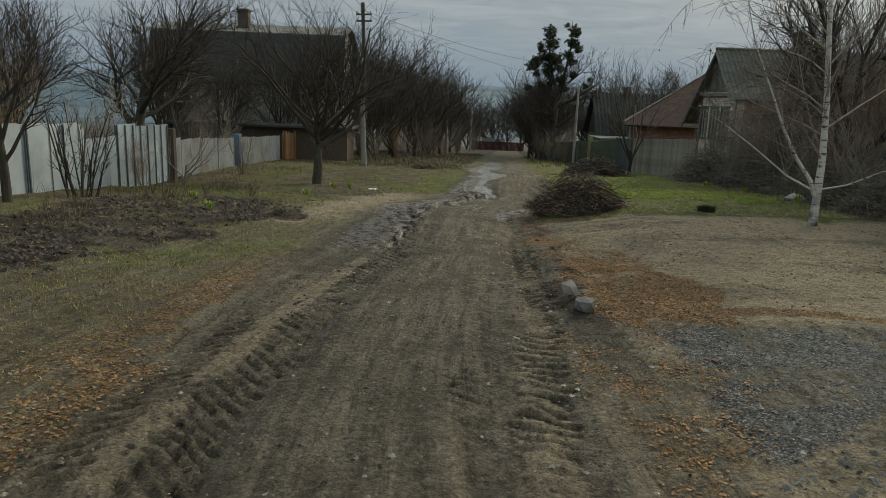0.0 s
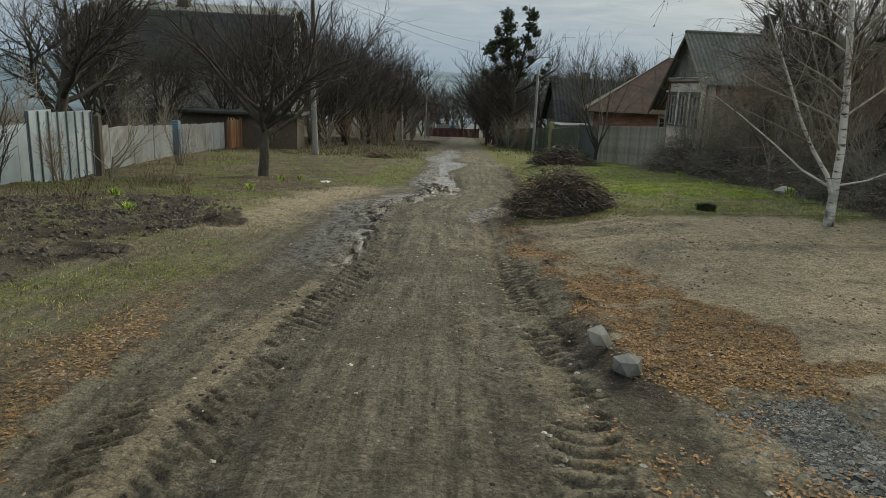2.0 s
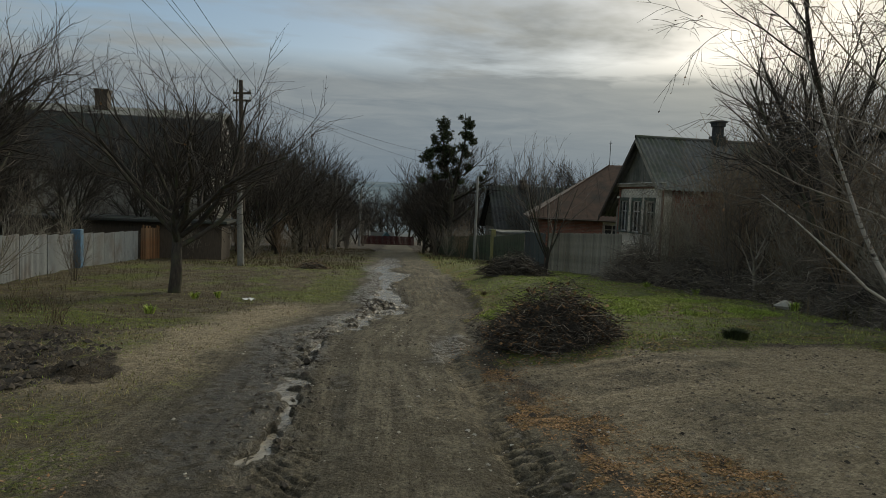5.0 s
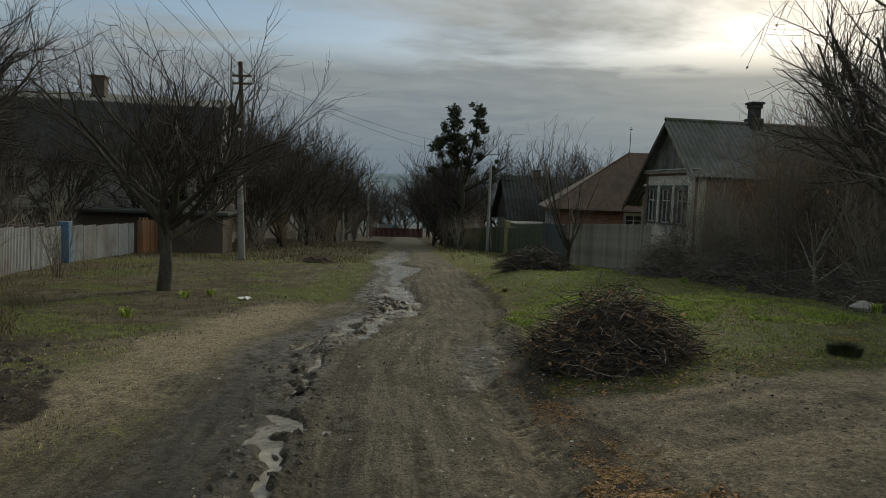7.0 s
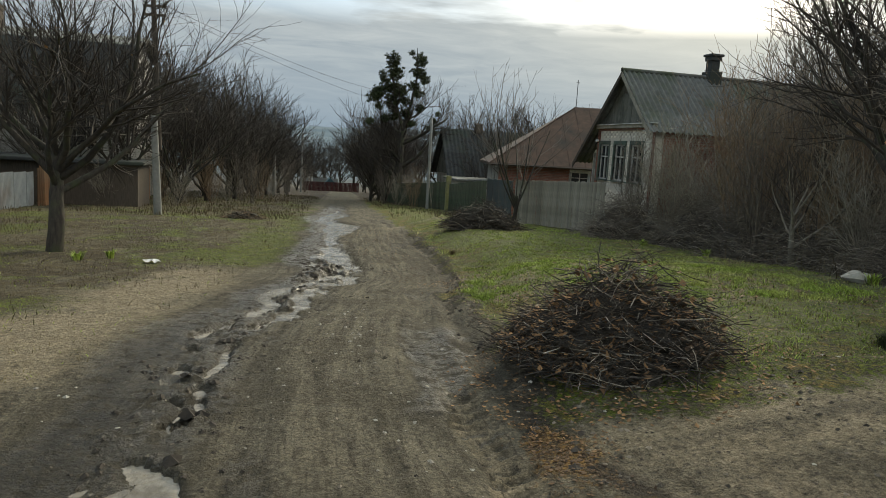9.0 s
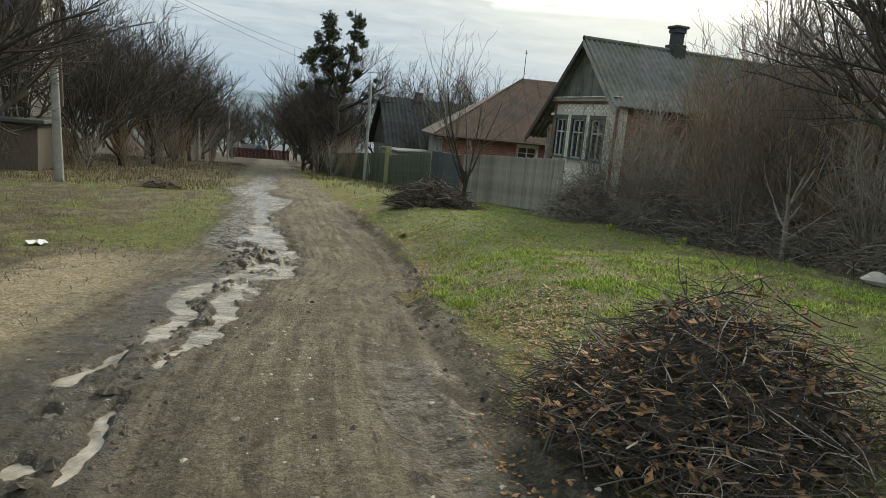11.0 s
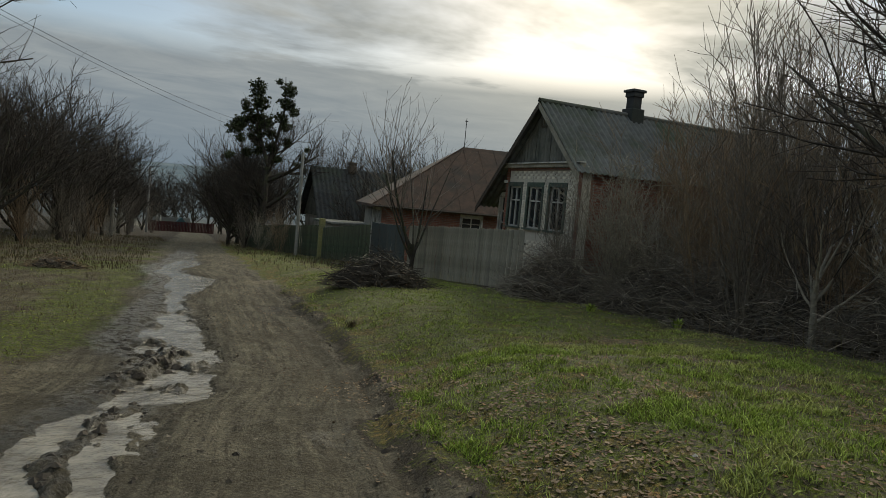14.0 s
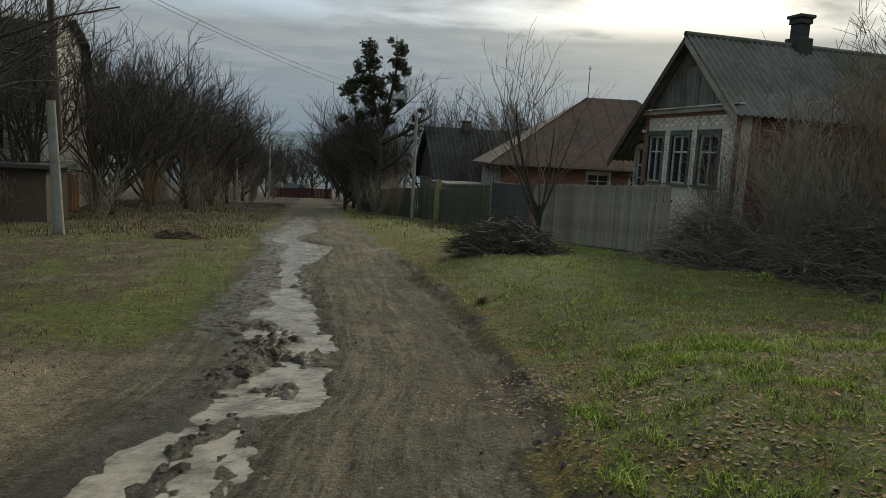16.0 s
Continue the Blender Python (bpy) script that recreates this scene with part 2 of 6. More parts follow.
water_mat = bpy.data.materials.new("puddle_water")
water_mat.use_nodes = True
gn = Nodes(water_mat.node_tree)
wv = gn.add("ShaderNodeTexCoord").outputs["Object"]
ripple = gn.math("ADD", gn.noise(wv, 16.0, 4, 0.65), gn.math("MULTIPLY", gn.noise(wv, 4.5, 3, 0.6, 0.6), 1.6))
wb = gn.add("ShaderNodeBump", {"Height": ripple, "Strength": 1.0, "Distance": 0.011})
silt = gn.mix(gn.ramp(gn.noise(wv, 3.0, 5, 0.65), 0.4, 0.6), (0.17, 0.145, 0.108), (0.36, 0.32, 0.255))
gn.add("ShaderNodeOutputMaterial", {0: gn.add("ShaderNodeBsdfPrincipled", {"Base Color": silt, "Roughness": 0.12, "IOR": 1.33, "Specular IOR Level": 0.6, "Normal": wb.outputs[0]}).outputs[0]})
M["water"] = water_mat


def earth(n, vec):
    """Road, verge and lawn: the zones come with the ground's own attributes, the grain from noise and crumbs."""
    a = n.add("ShaderNodeAttribute", attribute_name="zone_a")
    b = n.add("ShaderNodeAttribute", attribute_name="zone_b")
    sa, sb = n.add("ShaderNodeSeparateColor", {0: a.outputs["Color"]}), n.add("ShaderNodeSeparateColor", {0: b.outputs["Color"]})
    grain = n.noise(vec, 55, 5, 0.7)
    mid = n.noise(vec, 7, 6, 0.65)
    big = n.noise(vec, 1.1, 5, 0.6)
    speck = n.noise(vec, 26, 4, 0.65)
    tiny = n.noise(vec, 160, 3, 0.7)
    ragged = n.math("ADD", n.math("MULTIPLY", n.math("SUBTRACT", speck, 0.5), 1.3), n.math("MULTIPLY", n.math("SUBTRACT", mid, 0.5), 0.9))

    def torn(f, soft=0.22):
        """A zone with a border broken up by crumbs."""
        return n.math("MULTIPLY", n.ramp(n.math("ADD", f, ragged), 0.5 - soft, 0.5 + soft), n.ramp(f, 0.02, 0.2))

    green, dry, leaf, soil = torn(sa.outputs[0], 0.3), torn(sa.outputs[1], 0.3), torn(sa.outputs[2]), torn(a.outputs["Alpha"])
    wet, gravel, pale, far = sb.outputs[0], torn(sb.outputs[1]), torn(sb.outputs[2], 0.35), b.outputs["Alpha"]
    warped = n.add("ShaderNodeVectorMath", {0: vec, 1: n.add("ShaderNodeVectorMath", {0: n.add("ShaderNodeTexNoise", {"Vector": vec, "Scale": 30.0, "Detail": 2.0}).outputs["Color"], 1: (0.03, 0.03, 0.03)}, operation="MULTIPLY").outputs[0]}, operation="ADD")
    crumb = n.add("ShaderNodeTexVoronoi", {"Vector": warped.outputs[0], "Scale": 34.0})
    crumb_tone = n.add("ShaderNodeSeparateColor", {0: crumb.outputs["Color"]}).outputs[0]
    small = n.add("ShaderNodeTexVoronoi", {"Vector": warped.outputs[0], "Scale": 95.0})
    small_tone = n.add("ShaderNodeSeparateColor", {0: small.outputs["Color"]}).outputs[0]
    lane = n.add("ShaderNodeAttribute", attribute_name="lane").outputs["Fac"]
    track = n.add("ShaderNodeCombineXYZ", {0: n.math("MULTIPLY", lane, 8.0), 1: n.math("MULTIPLY", n.add("ShaderNodeSeparateXYZ", {0: vec}).outputs[1], 0.55), 2: 0.0}).outputs[0]
    run = n.noise(track, 1.0, 5, 0.62, 0.25)
    groove = n.noise(track, 3.1, 4, 0.6, 0.15)
    col = n.mix(n.ramp(run, 0.38, 0.62), (0.105, 0.091, 0.064), (0.33, 0.29, 0.215))
    col = n.mix(n.ramp(groove, 0.45, 0.36, 0, 0.7), col, (0.065, 0.055, 0.04))
    col = n.mix(n.ramp(mid, 0.46, 0.60, 0, 0.6), col, (0.26, 0.230, 0.172))
    col = n.mix(n.ramp(big, 0.46, 0.62, 0, 0.75), col, (0.14, 0.120, 0.084))
    col = n.mix(n.ramp(speck, 0.58, 0.64, 0, 0.3), col, (0.38, 0.34, 0.265))
    col = n.mix(n.ramp(speck, 0.41, 0.35, 0, 0.5), col, (0.05, 0.042, 0.031))
    pl = n.mix(n.ramp(mid, 0.3, 0.7), (0.33, 0.272, 0.185), (0.56, 0.475, 0.345))
    pl = n.mix(n.ramp(speck, 0.42, 0.36, 0, 0.7), pl, (0.11, 0.090, 0.067))
    col = n.mix(pale, col, pl)
    gr = n.mix(n.ramp(small_tone, 0.1, 0.9), (0.045, 0.047, 0.045), (0.23, 0.23, 0.22))
    gr = n.mix(n.ramp(small_tone, 0.9, 0.95), gr, (0.40, 0.40, 0.38))
    col = n.mix(gravel, col, gr)
    so = n.mix(n.ramp(grain, 0.3, 0.7), (0.03, 0.024, 0.018), (0.115, 0.090, 0.062))
    col = n.mix(soil, col, so)
    dr = n.mix(n.ramp(mid, 0.35, 0.65), (0.11, 0.088, 0.045), (0.245, 0.20, 0.105))
    col = n.mix(n.math("MULTIPLY", dry, n.ramp(grain, 0.35, 0.55, 0.3, 1.0)), col, dr)
    gn_ = n.mix(n.ramp(mid, 0.3, 0.7), (0.10, 0.150, 0.022), (0.27, 0.31, 0.065))
    col = n.mix(n.math("MULTIPLY", green, n.ramp(speck, 0.42, 0.56, 0.1, 0.95)), col, gn_)
    lf = n.mix(crumb_tone, (0.08, 0.05, 0.026), (0.42, 0.25, 0.11))
    lf = n.mix(n.ramp(small_tone, 0.75, 0.8, 0, 0.6), lf, (0.42, 0.31, 0.16))
    col = n.mix(n.math("MULTIPLY", leaf, n.ramp(speck, 0.36, 0.5, 0.25, 0.95)), col, lf)
    col = n.mix(n.ramp(tiny, 0.3, 0.48, 0.4, 0.0), col, (0.03, 0.025, 0.02))
    # damp darkens the earth; in the tyre cleats this also paints their shade
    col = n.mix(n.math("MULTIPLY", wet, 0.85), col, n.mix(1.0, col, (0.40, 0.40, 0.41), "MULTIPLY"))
    tone = n.math("MULTIPLY", n.ramp(crumb_tone, 0, 1, 0.68, 1.02), n.ramp(small_tone, 0, 1, 0.74, 1.06))
    # shade in the gaps between crumbs, painted as darker rims
    tone = n.math("MULTIPLY", tone, n.ramp(crumb.outputs["Distance"], 0.35, 0.75, 1.0, 0.72))
    col = n.add("ShaderNodeHueSaturation", {"Saturation": 1.16, "Value": tone, "Color": col}).outputs[0]
    # atmospheric haze put into the base colour: distant ground turns blue-grey
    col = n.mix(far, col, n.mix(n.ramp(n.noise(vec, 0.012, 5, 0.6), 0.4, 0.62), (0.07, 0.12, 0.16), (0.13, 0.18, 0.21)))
    rg = n.ramp(n.math("MULTIPLY", wet, n.ramp(mid, 0.32, 0.5)), 0.5, 0.95, 0.92, 0.34)
    relief = n.math("ADD", n.math("ADD", grain, n.math("MULTIPLY", mid, 1.6)), n.math("MULTIPLY", crumb.outputs["Distance"], -0.25))
    return col, relief, rg


M["earth"] = shader("earth", earth, 0.92, 0.042, spec=0.3)

# ---- builders ----


def lattice(ix, iy, seed):
    h = np.sin(ix * 127.1 + iy * 311.7 + seed * 74.7) * 43758.5453
    return h - np.floor(h)


def value_noise(x, y, scale, seed=0):
    """Smooth noise between -1 and 1, for whole arrays."""
    x, y = np.asarray(x) * scale, np.asarray(y) * scale
    ix, iy = np.floor(x), np.floor(y)
    fx, fy = x - ix, y - iy
    fx, fy = fx * fx * (3 - 2 * fx), fy * fy * (3 - 2 * fy)
    a, b, c, d = lattice(ix, iy, seed), lattice(ix + 1, iy, seed), lattice(ix, iy + 1, seed), lattice(ix + 1, iy + 1, seed)
    return 2 * ((a * (1 - fx) + b * fx) * (1 - fy) + (c * (1 - fx) + d * fx) * fy) - 1


def fbm(x, y, scale, seed=0, octaves=4):
    return sum(value_noise(x, y, scale * 2.03 ** k, seed + 7 * k) * 0.5 ** k for k in range(octaves)) / 1.9


def smooth(a, b, x):
    t = np.clip((np.asarray(x, float) - a) / (b - a), 0, 1)
    return t * t * (3 - 2 * t)


def hump(x, c, half):
    """1 at c, falling to 0 at half on both sides."""
    return 1 - smooth(0, 1, np.abs(x - c) / half)


def link_mesh(name, verts, faces, material, parent=None, label="", flat=True):
    me = bpy.data.meshes.new(name)
    me.from_pydata(verts, [], faces)
    if not flat:
        me.polygons.foreach_set("use_smooth", [True] * len(me.polygons))
    me.materials.append(material)
    ob = new(name, me)
    ob.parent = parent
    if label:
        ob["label"] = label
    return ob


def part(name, bm, material, parent=None, label=""):
    """Links a bmesh as one mesh object under a thing or under a part."""
    me = bpy.data.meshes.new(name)
    bm.to_mesh(me)
    bm.free()
    me.materials.append(material)
    ob = new(name, me)
    ob.parent = parent
    if label:
        ob["label"] = label
    return ob


def thing(name, m, label, category, group="", kind=""):
    """An Empty at a thing's base."""
    ob = new(name)
    ob.empty_display_size = 0.2
    ob.matrix_basis = m
    return tagged(ob, label, category, group, kind)


def box(bm, x0, x1, y0, y1, z0, z1, bevel=0.0):
    made = bmesh.ops.create_cube(bm, size=1.0, matrix=Matrix.LocRotScale(((x0 + x1) / 2, (y0 + y1) / 2, (z0 + z1) / 2), None, (x1 - x0, y1 - y0, z1 - z0)))
    if bevel:
        edges = {e for v in made["verts"] for e in v.link_edges}
        bmesh.ops.bevel(bm, geom=list(edges), offset=bevel, segments=1, affect="EDGES")
    return bm


def boxed(*args, **kw):
    return box(bmesh.new(), *args, **kw)


def tubes(lines, sides=3):
    """Vertices and faces of tapered tubes along polylines of (x, y, z, radius)."""
    verts, faces = [], []
    turn = [(math.cos(2 * math.pi * k / sides), math.sin(2 * math.pi * k / sides)) for k in range(sides)]
    for line in lines:
        base = len(verts)
        for i, (x, y, z, r) in enumerate(line):
            ax, ay, az = line[min(i + 1, len(line) - 1)][:3]
            bx, by, bz = line[max(i - 1, 0)][:3]
            d = Vector((ax - bx, ay - by, az - bz))
            if d.length < 1e-6:
                d = Vector((0, 0, 1))
            d.normalize()
            s = d.cross((0, 0, 1) if abs(d.z) < 0.9 else (1, 0, 0)).normalized()
            t = d.cross(s)
            for c, q in turn:
                verts.append((x + r * (c * s.x + q * t.x), y + r * (c * s.y + q * t.y), z + r * (c * s.z + q * t.z)))
        for i in range(len(line) - 1):
            for k in range(sides):
                a, b = base + i * sides + k, base + i * sides + (k + 1) % sides
                faces.append((a, b, b + sides, a + sides))
    return verts, faces


def wander(rng, p, d, length, r, steps, bend, lift, tip=0.35):
    """A polyline that grows from p along d."""
    p, d = Vector(p), Vector(d).normalized()
    line = [(*p, r)]
    for i in range(steps):
        d = (d + Vector((rng.uniform(-bend, bend), rng.uniform(-bend, bend), rng.uniform(-bend, bend) + lift))).normalized()
        p = p + d * (length / steps)
        line.append((*p, r * (1 - (1 - tip) * (i + 1) / steps)))
    return line


def along(line, f):
    k = min(int(f * (len(line) - 1)), len(line) - 2)
    g = f * (len(line) - 1) - k
    a, b = Vector(line[k][:3]), Vector(line[k + 1][:3])
    return a.lerp(b, g), (b - a).normalized(), line[k][3] * (1 - g) + line[k + 1][3] * g


def sideways(rng, d, angle):
    """A direction that leaves d by about that angle."""
    s = d.cross(Vector((rng.uniform(-1, 1), rng.uniform(-1, 1), rng.uniform(-1, 1))))
    if s.length < 1e-4:
        s = Vector((1, 0, 0))
    return (d * math.cos(angle) + s.normalized() * math.sin(angle)).normalized()


def bare_tree(name, seed, m, label, trunk=(2.0, 0.16), counts=(9, 8, 7), lengths=(3.2, 1.5, 0.7), angle=0.8, lift=0.1, lean=(0, 0, 1), low=0.45,
              bark="bark", twig="twig_dark", leaves=0, bend=0.16, category="tree", group="", fine=0.004, joints=3):
    """A leafless tree: trunk, limbs and twigs."""
    rng = random.Random(seed)
    top = thing(name, m, label, category, group)
    stem = wander(rng, (0, 0, -0.15), lean, trunk[0] + 0.15, trunk[1], 7, 0.10, 0.03, 0.6)
    limbs, boughs, twigs, spray = [], [], [], []
    for i in range(counts[0]):
        f = low + (1 - low) * (i + rng.random()) / counts[0]
        p, d, r = along(stem, min(f, 0.999))
        limb = wander(rng, p, sideways(rng, d, angle * rng.uniform(0.6, 1.2)), lengths[0] * rng.uniform(0.7, 1.15), r * rng.uniform(0.45, 0.7), 6, bend, lift, 0.25)
        limbs.append(limb)
        for j in range(counts[1]):
            p, d, r = along(limb, 0.25 + 0.74 * (j + rng.random()) / counts[1])
            bough = wander(rng, p, sideways(rng, d, rng.uniform(0.4, 0.95)), lengths[1] * rng.uniform(0.6, 1.2), max(fine * 1.5, r * 0.55), 4, bend, lift, 0.35)
            boughs.append(bough)
            for k in range(counts[2]):
                p, d, r = along(bough, 0.15 + 0.84 * (k + rng.random()) / counts[2])
                tw = wander(rng, p, sideways(rng, d, rng.uniform(0.35, 0.9)), lengths[2] * rng.uniform(0.5, 1.2), max(fine, r * 0.5), joints, bend, lift, 0.5)
                twigs.append(tw)
                if rng.random() < leaves:
                    spray.append(along(tw, rng.random() * 0.99)[0])
    single = name == "sapling"
    link_mesh("trunk", *tubes([stem] if single else [stem] + limbs, 7), M[bark], top, flat=False)
    for limb in limbs if single else ():
        link_mesh("limb", *tubes([limb], 6), M[bark], top, flat=False)
    v, f = tubes(boughs, 4)
    v2, f2 = tubes(twigs, 3)
    link_mesh("crown", v + v2, f + [tuple(i + len(v) for i in q) for q in f2], M[twig], top)
    if spray:
        link_mesh("foliage", *leaf_quads(rng, spray, 0.035), M["dead_leaf"], top)
    return top


def leaf_quads(rng, places, size, droop=0.6):
    """Small folded leaves."""
    verts, faces = [], []
    for p in places:
        s = size * rng.uniform(0.6, 1.4)
        d = Vector((rng.uniform(-1, 1), rng.uniform(-1, 1), rng.uniform(-droop, droop))).normalized()
        q = d.cross((0, 0, 1)).normalized() if abs(d.z) < 0.95 else Vector((1, 0, 0))
        u = d.cross(q)
        b = len(verts)
        p = Vector(p)
        verts += [tuple(p - d * s), tuple(p + q * s * 0.6 + u * s * 0.14), tuple(p + d * s), tuple(p - q * s * 0.6 + u * s * 0.14)]
        faces += [(b, b + 1, b + 2), (b, b + 2, b + 3)]
    return verts, faces


# ---- the ground ----
PROFILE_Y = [-60, -8, 0, 5, 8, 10, 12.3, 15, 17.8, 20.2, 22, 28, 34, 66, 125, 200, 400, 900, 1500, 1700, 2600]
PROFILE_Z = [2.5, 0.35, 0.0, -0.17, -0.38, -0.46, -0.57, -0.80, -1.06, -1.34, -1.42, -1.62, -1.86, -3.6, -7.0, -12, -24, -30, 36, 40, 10]


def profile(y):
    return np.interp(y, PROFILE_Y, PROFILE_Z)


def road_right(y):
    return np.interp(y, [0, 4, 6, 9, 12.4, 13.9, 15.5, 17.3, 18.2, 20.3, 22.8, 26.6, 29.5, 40, 66, 125], [1.1, 1.0, 1.1, 1.2, 1.5, 1.75, 2.0, 2.38, 2.68, 3.2, 3.6, 3.85, 4.2, 5.0, 7.3, 13.0])


def road_left(y):
    return np.interp(y, [0, 4, 7, 9.4, 12, 14.4, 16.9, 19, 21.3, 26, 33, 50, 66, 125], [-1.85, -1.93, -1.75, -1.6, -1.3, -1.05, -0.7, -0.4, 0.0, 0.9, 1.5, 3.0, 4.7, 10.5])


def gully(y):
    """The line of the washed-out rut."""
    return np.interp(y, [0, 3, 5, 7, 9, 11, 13, 14, 15, 16.75, 17.75, 18.5, 19, 19.6, 20.2, 20.85, 22.2, 23.4, 24.7, 26.6, 29.1, 31, 32.4, 33.8, 36, 39, 50, 70],
                     [-1.45, -1.47, -1.3, -1.08, -0.72, -0.58, -0.54, -0.46, -0.25, 0.2, 0.3, 0.42, 0.66, 0.95, 1.05, 1.25, 1.3, 1.25, 1.43, 1.62, 1.9, 2.32, 2.55, 2.1, 2.15, 3.0, 4.2, 6])


def puddle(y):
    """Half the width of the standing water."""
    return np.interp(y, [0, 9, 9.6, 11, 12.5, 14, 17, 18.5, 19, 19.6, 20.2, 20.85, 21.3, 22.2, 23.4, 24.7, 25.6, 26.6, 28, 29.1, 31, 32.4, 33.8, 36, 38, 42, 50, 60],
                     [0.02, 0.04, 0.08, 0.08, 0.14, 0.2, 0.2, 0.2, 0.32, 0.45, 0.38, 0.2, 0.34, 0.5, 0.45, 0.4, 0.25, 0.17, 0.14, 0.28, 0.56, 0.85, 0.4, 0.36, 0.6, 0.25, 0.2, 0.05])


def leaf_side(y):
    """How far the fallen leaves reach into the trodden yard."""
    return np.interp(y, [4.6, 5.5, 6.2, 7.4, 8.3, 9.4, 10.2, 11.5, 12.2], [2.1, 2.45, 2.55, 2.35, 2.25, 1.95, 1.8, 1.65, 1.6])


def leaf_mask(x, y):
    """Fallen leaves right of the track: a broad patch, a tail along the gravel and a band on the near earth."""
    x, y = np.asarray(x, float), np.asarray(y, float)
    n = 0.3 * fbm(x, y, 2.4, 85) + 0.16 * fbm(x, y, 7, 86)
    patch = smooth(-0.1, 0.1, np.minimum(x - 1.3, leaf_side(y) - x) + n) * smooth(4.7, 5.1, y + n) * smooth(12.4, 11, y)
    tail = smooth(0.18, 0.05, np.abs(y - 5.2 - 0.06 * np.sin(3 * x)) + 0.7 * n) * smooth(1.4, 1.7, x) * smooth(6, 5, x)
    c = np.interp(y, [1.6, 2.5, 3.3, 3.9, 4.4], [1.3, 1.2, 1.22, 0.95, 1.0])
    band = smooth(0.28, 0.1, np.abs(x - c) + 1.2 * n) * smooth(1.2, 1.8, y) * smooth(4.6, 4.2, y)
    thin = 0.3 + 0.7 * smooth(-0.2, 0.12, fbm(x, y, 1.7, 191) + 0.5 * fbm(x, y, 6, 192))
    return np.clip(np.maximum(np.maximum(patch * thin, 0.8 * tail), 0.45 * band * thin), 0, 1)


def strip_mask(x, y):
    """Brown leaves blown along the left edge of the track."""
    d = road_left(y) - np.asarray(x, float)
    n = 0.3 * fbm(x, y, 2.4, 185) + 0.2 * fbm(x, y, 7, 186)
    return smooth(-0.08, 0.06, d + n) * smooth(0.75, 0.25, d + n) * smooth(0.8, 1.6, y) * smooth(9.5, 5.5, y)


def dug_mask(x, y):
    """The patchy dug-over bed on the left."""
    x, y = np.asarray(x, float), np.asarray(y, float)
    near = np.interp(y, [6, 8.4, 9.8, 11.4, 13, 16], [-3.9, -3.5, -3.1, -2.3, -2.9, -3.8])
    n = 0.7 * fbm(x, y, 0.9, 187) + 0.4 * fbm(x, y, 3, 188)
    m = smooth(-0.1, 0.3, near - x + n) * smooth(7.2, 6.4, -x + 0.6 * n) * smooth(5.4, 6.6, y + n) * smooth(16.5, 14, y + n)
    return m * (0.5 + 0.5 * smooth(-0.2, 0.1, fbm(x, y, 1.5, 189) + 0.5 * fbm(x, y, 5, 190)))


def lawn_edge(y):
    """The far side of the lawn, where the thicket begins."""
    return np.interp(y, [10, 11.8, 15.4, 19.4, 24, 27, 30], [7.2, 7.6, 8.3, 9.6, 10.0, 9.9, 9.0])


def water_level(y):
    return profile(y) - 0.055


def bank(x, y):
    lift = np.interp(y, [0, 6, 11, 18, 24, 34, 45, 60], [0.03, 0.10, 0.22, 0.42, 0.40, 0.25, 0.10, 0])
    return lift * smooth(-0.1, 2.0, x - road_right(y))


def terrain(x, y):
    """The height of the bare ground, without the fine relief."""
    x, y = np.asarray(x, float), np.asarray(y, float)
    z = profile(y) + bank(x, y)
    z = z + smooth(60, 160, np.abs(x)) * 0.02 * np.abs(x) * smooth(300, 100, y)
    far = smooth(700, 1500, y)
    return z + far * 16 * fbm(x, y, 0.0022, 5, 4)


def cleats(x, y):
    """Where the cleats of a tractor tyre are pressed aslant into the mud, 0 to 1, and how far the strip they lie in is crumbled."""
    whole, near = np.zeros((2,) + np.shape(x)), (y < 14) & (np.abs(x) < 3.2)
    x, y = x[near], y[near]
    g, deep, strip = gully(y), 0.0, 0.0
    for shift, wide, slant, a, b in ((0.27, 0.22, 1.1, 0.5, 10.5), (-0.2, 0.13, -1.1, 2.6, 7.5), (1.62, 0.11, 0.2, 1.2, 4.9), (2.3, 0.2, 0.35, 0.8, 10.5), (2.45, 0.16, -0.4, 5.0, 13.0)):
        c = np.interp(y, [1.5, 2.4, 4, 5.6, 7.75, 13], [0.42, 0.47, 0.68, 0.88, 1.0, 1.25]) if shift > 2 else (0.13 + 0.01 * (y - 3)) if shift > 1.5 else g + shift
        s = (y + slant * (x - c) + 0.10 * fbm(x, y, 4, 33)) / 0.135
        lug = smooth(0.06, 0.2, s - np.floor(s)) * smooth(0.58, 0.44, s - np.floor(s))
        flat = smooth(wide, wide * 0.7, np.abs(x - c) + 0.07 * fbm(x, y, 5, 34))
        keep = flat * smooth(a - 0.5, a, y) * smooth(b, b - 1.5, y)
        deep = np.maximum(deep, lug * keep * smooth(-0.35, 0.05, fbm(x, y, 1.5, 31) + 0.5 * fbm(x, y, 5, 36) + 0.08))
        strip = np.maximum(strip, keep * (0.8 if shift > 2 else 0.35))
    whole[0][near], whole[1][near] = deep, strip
    return whole


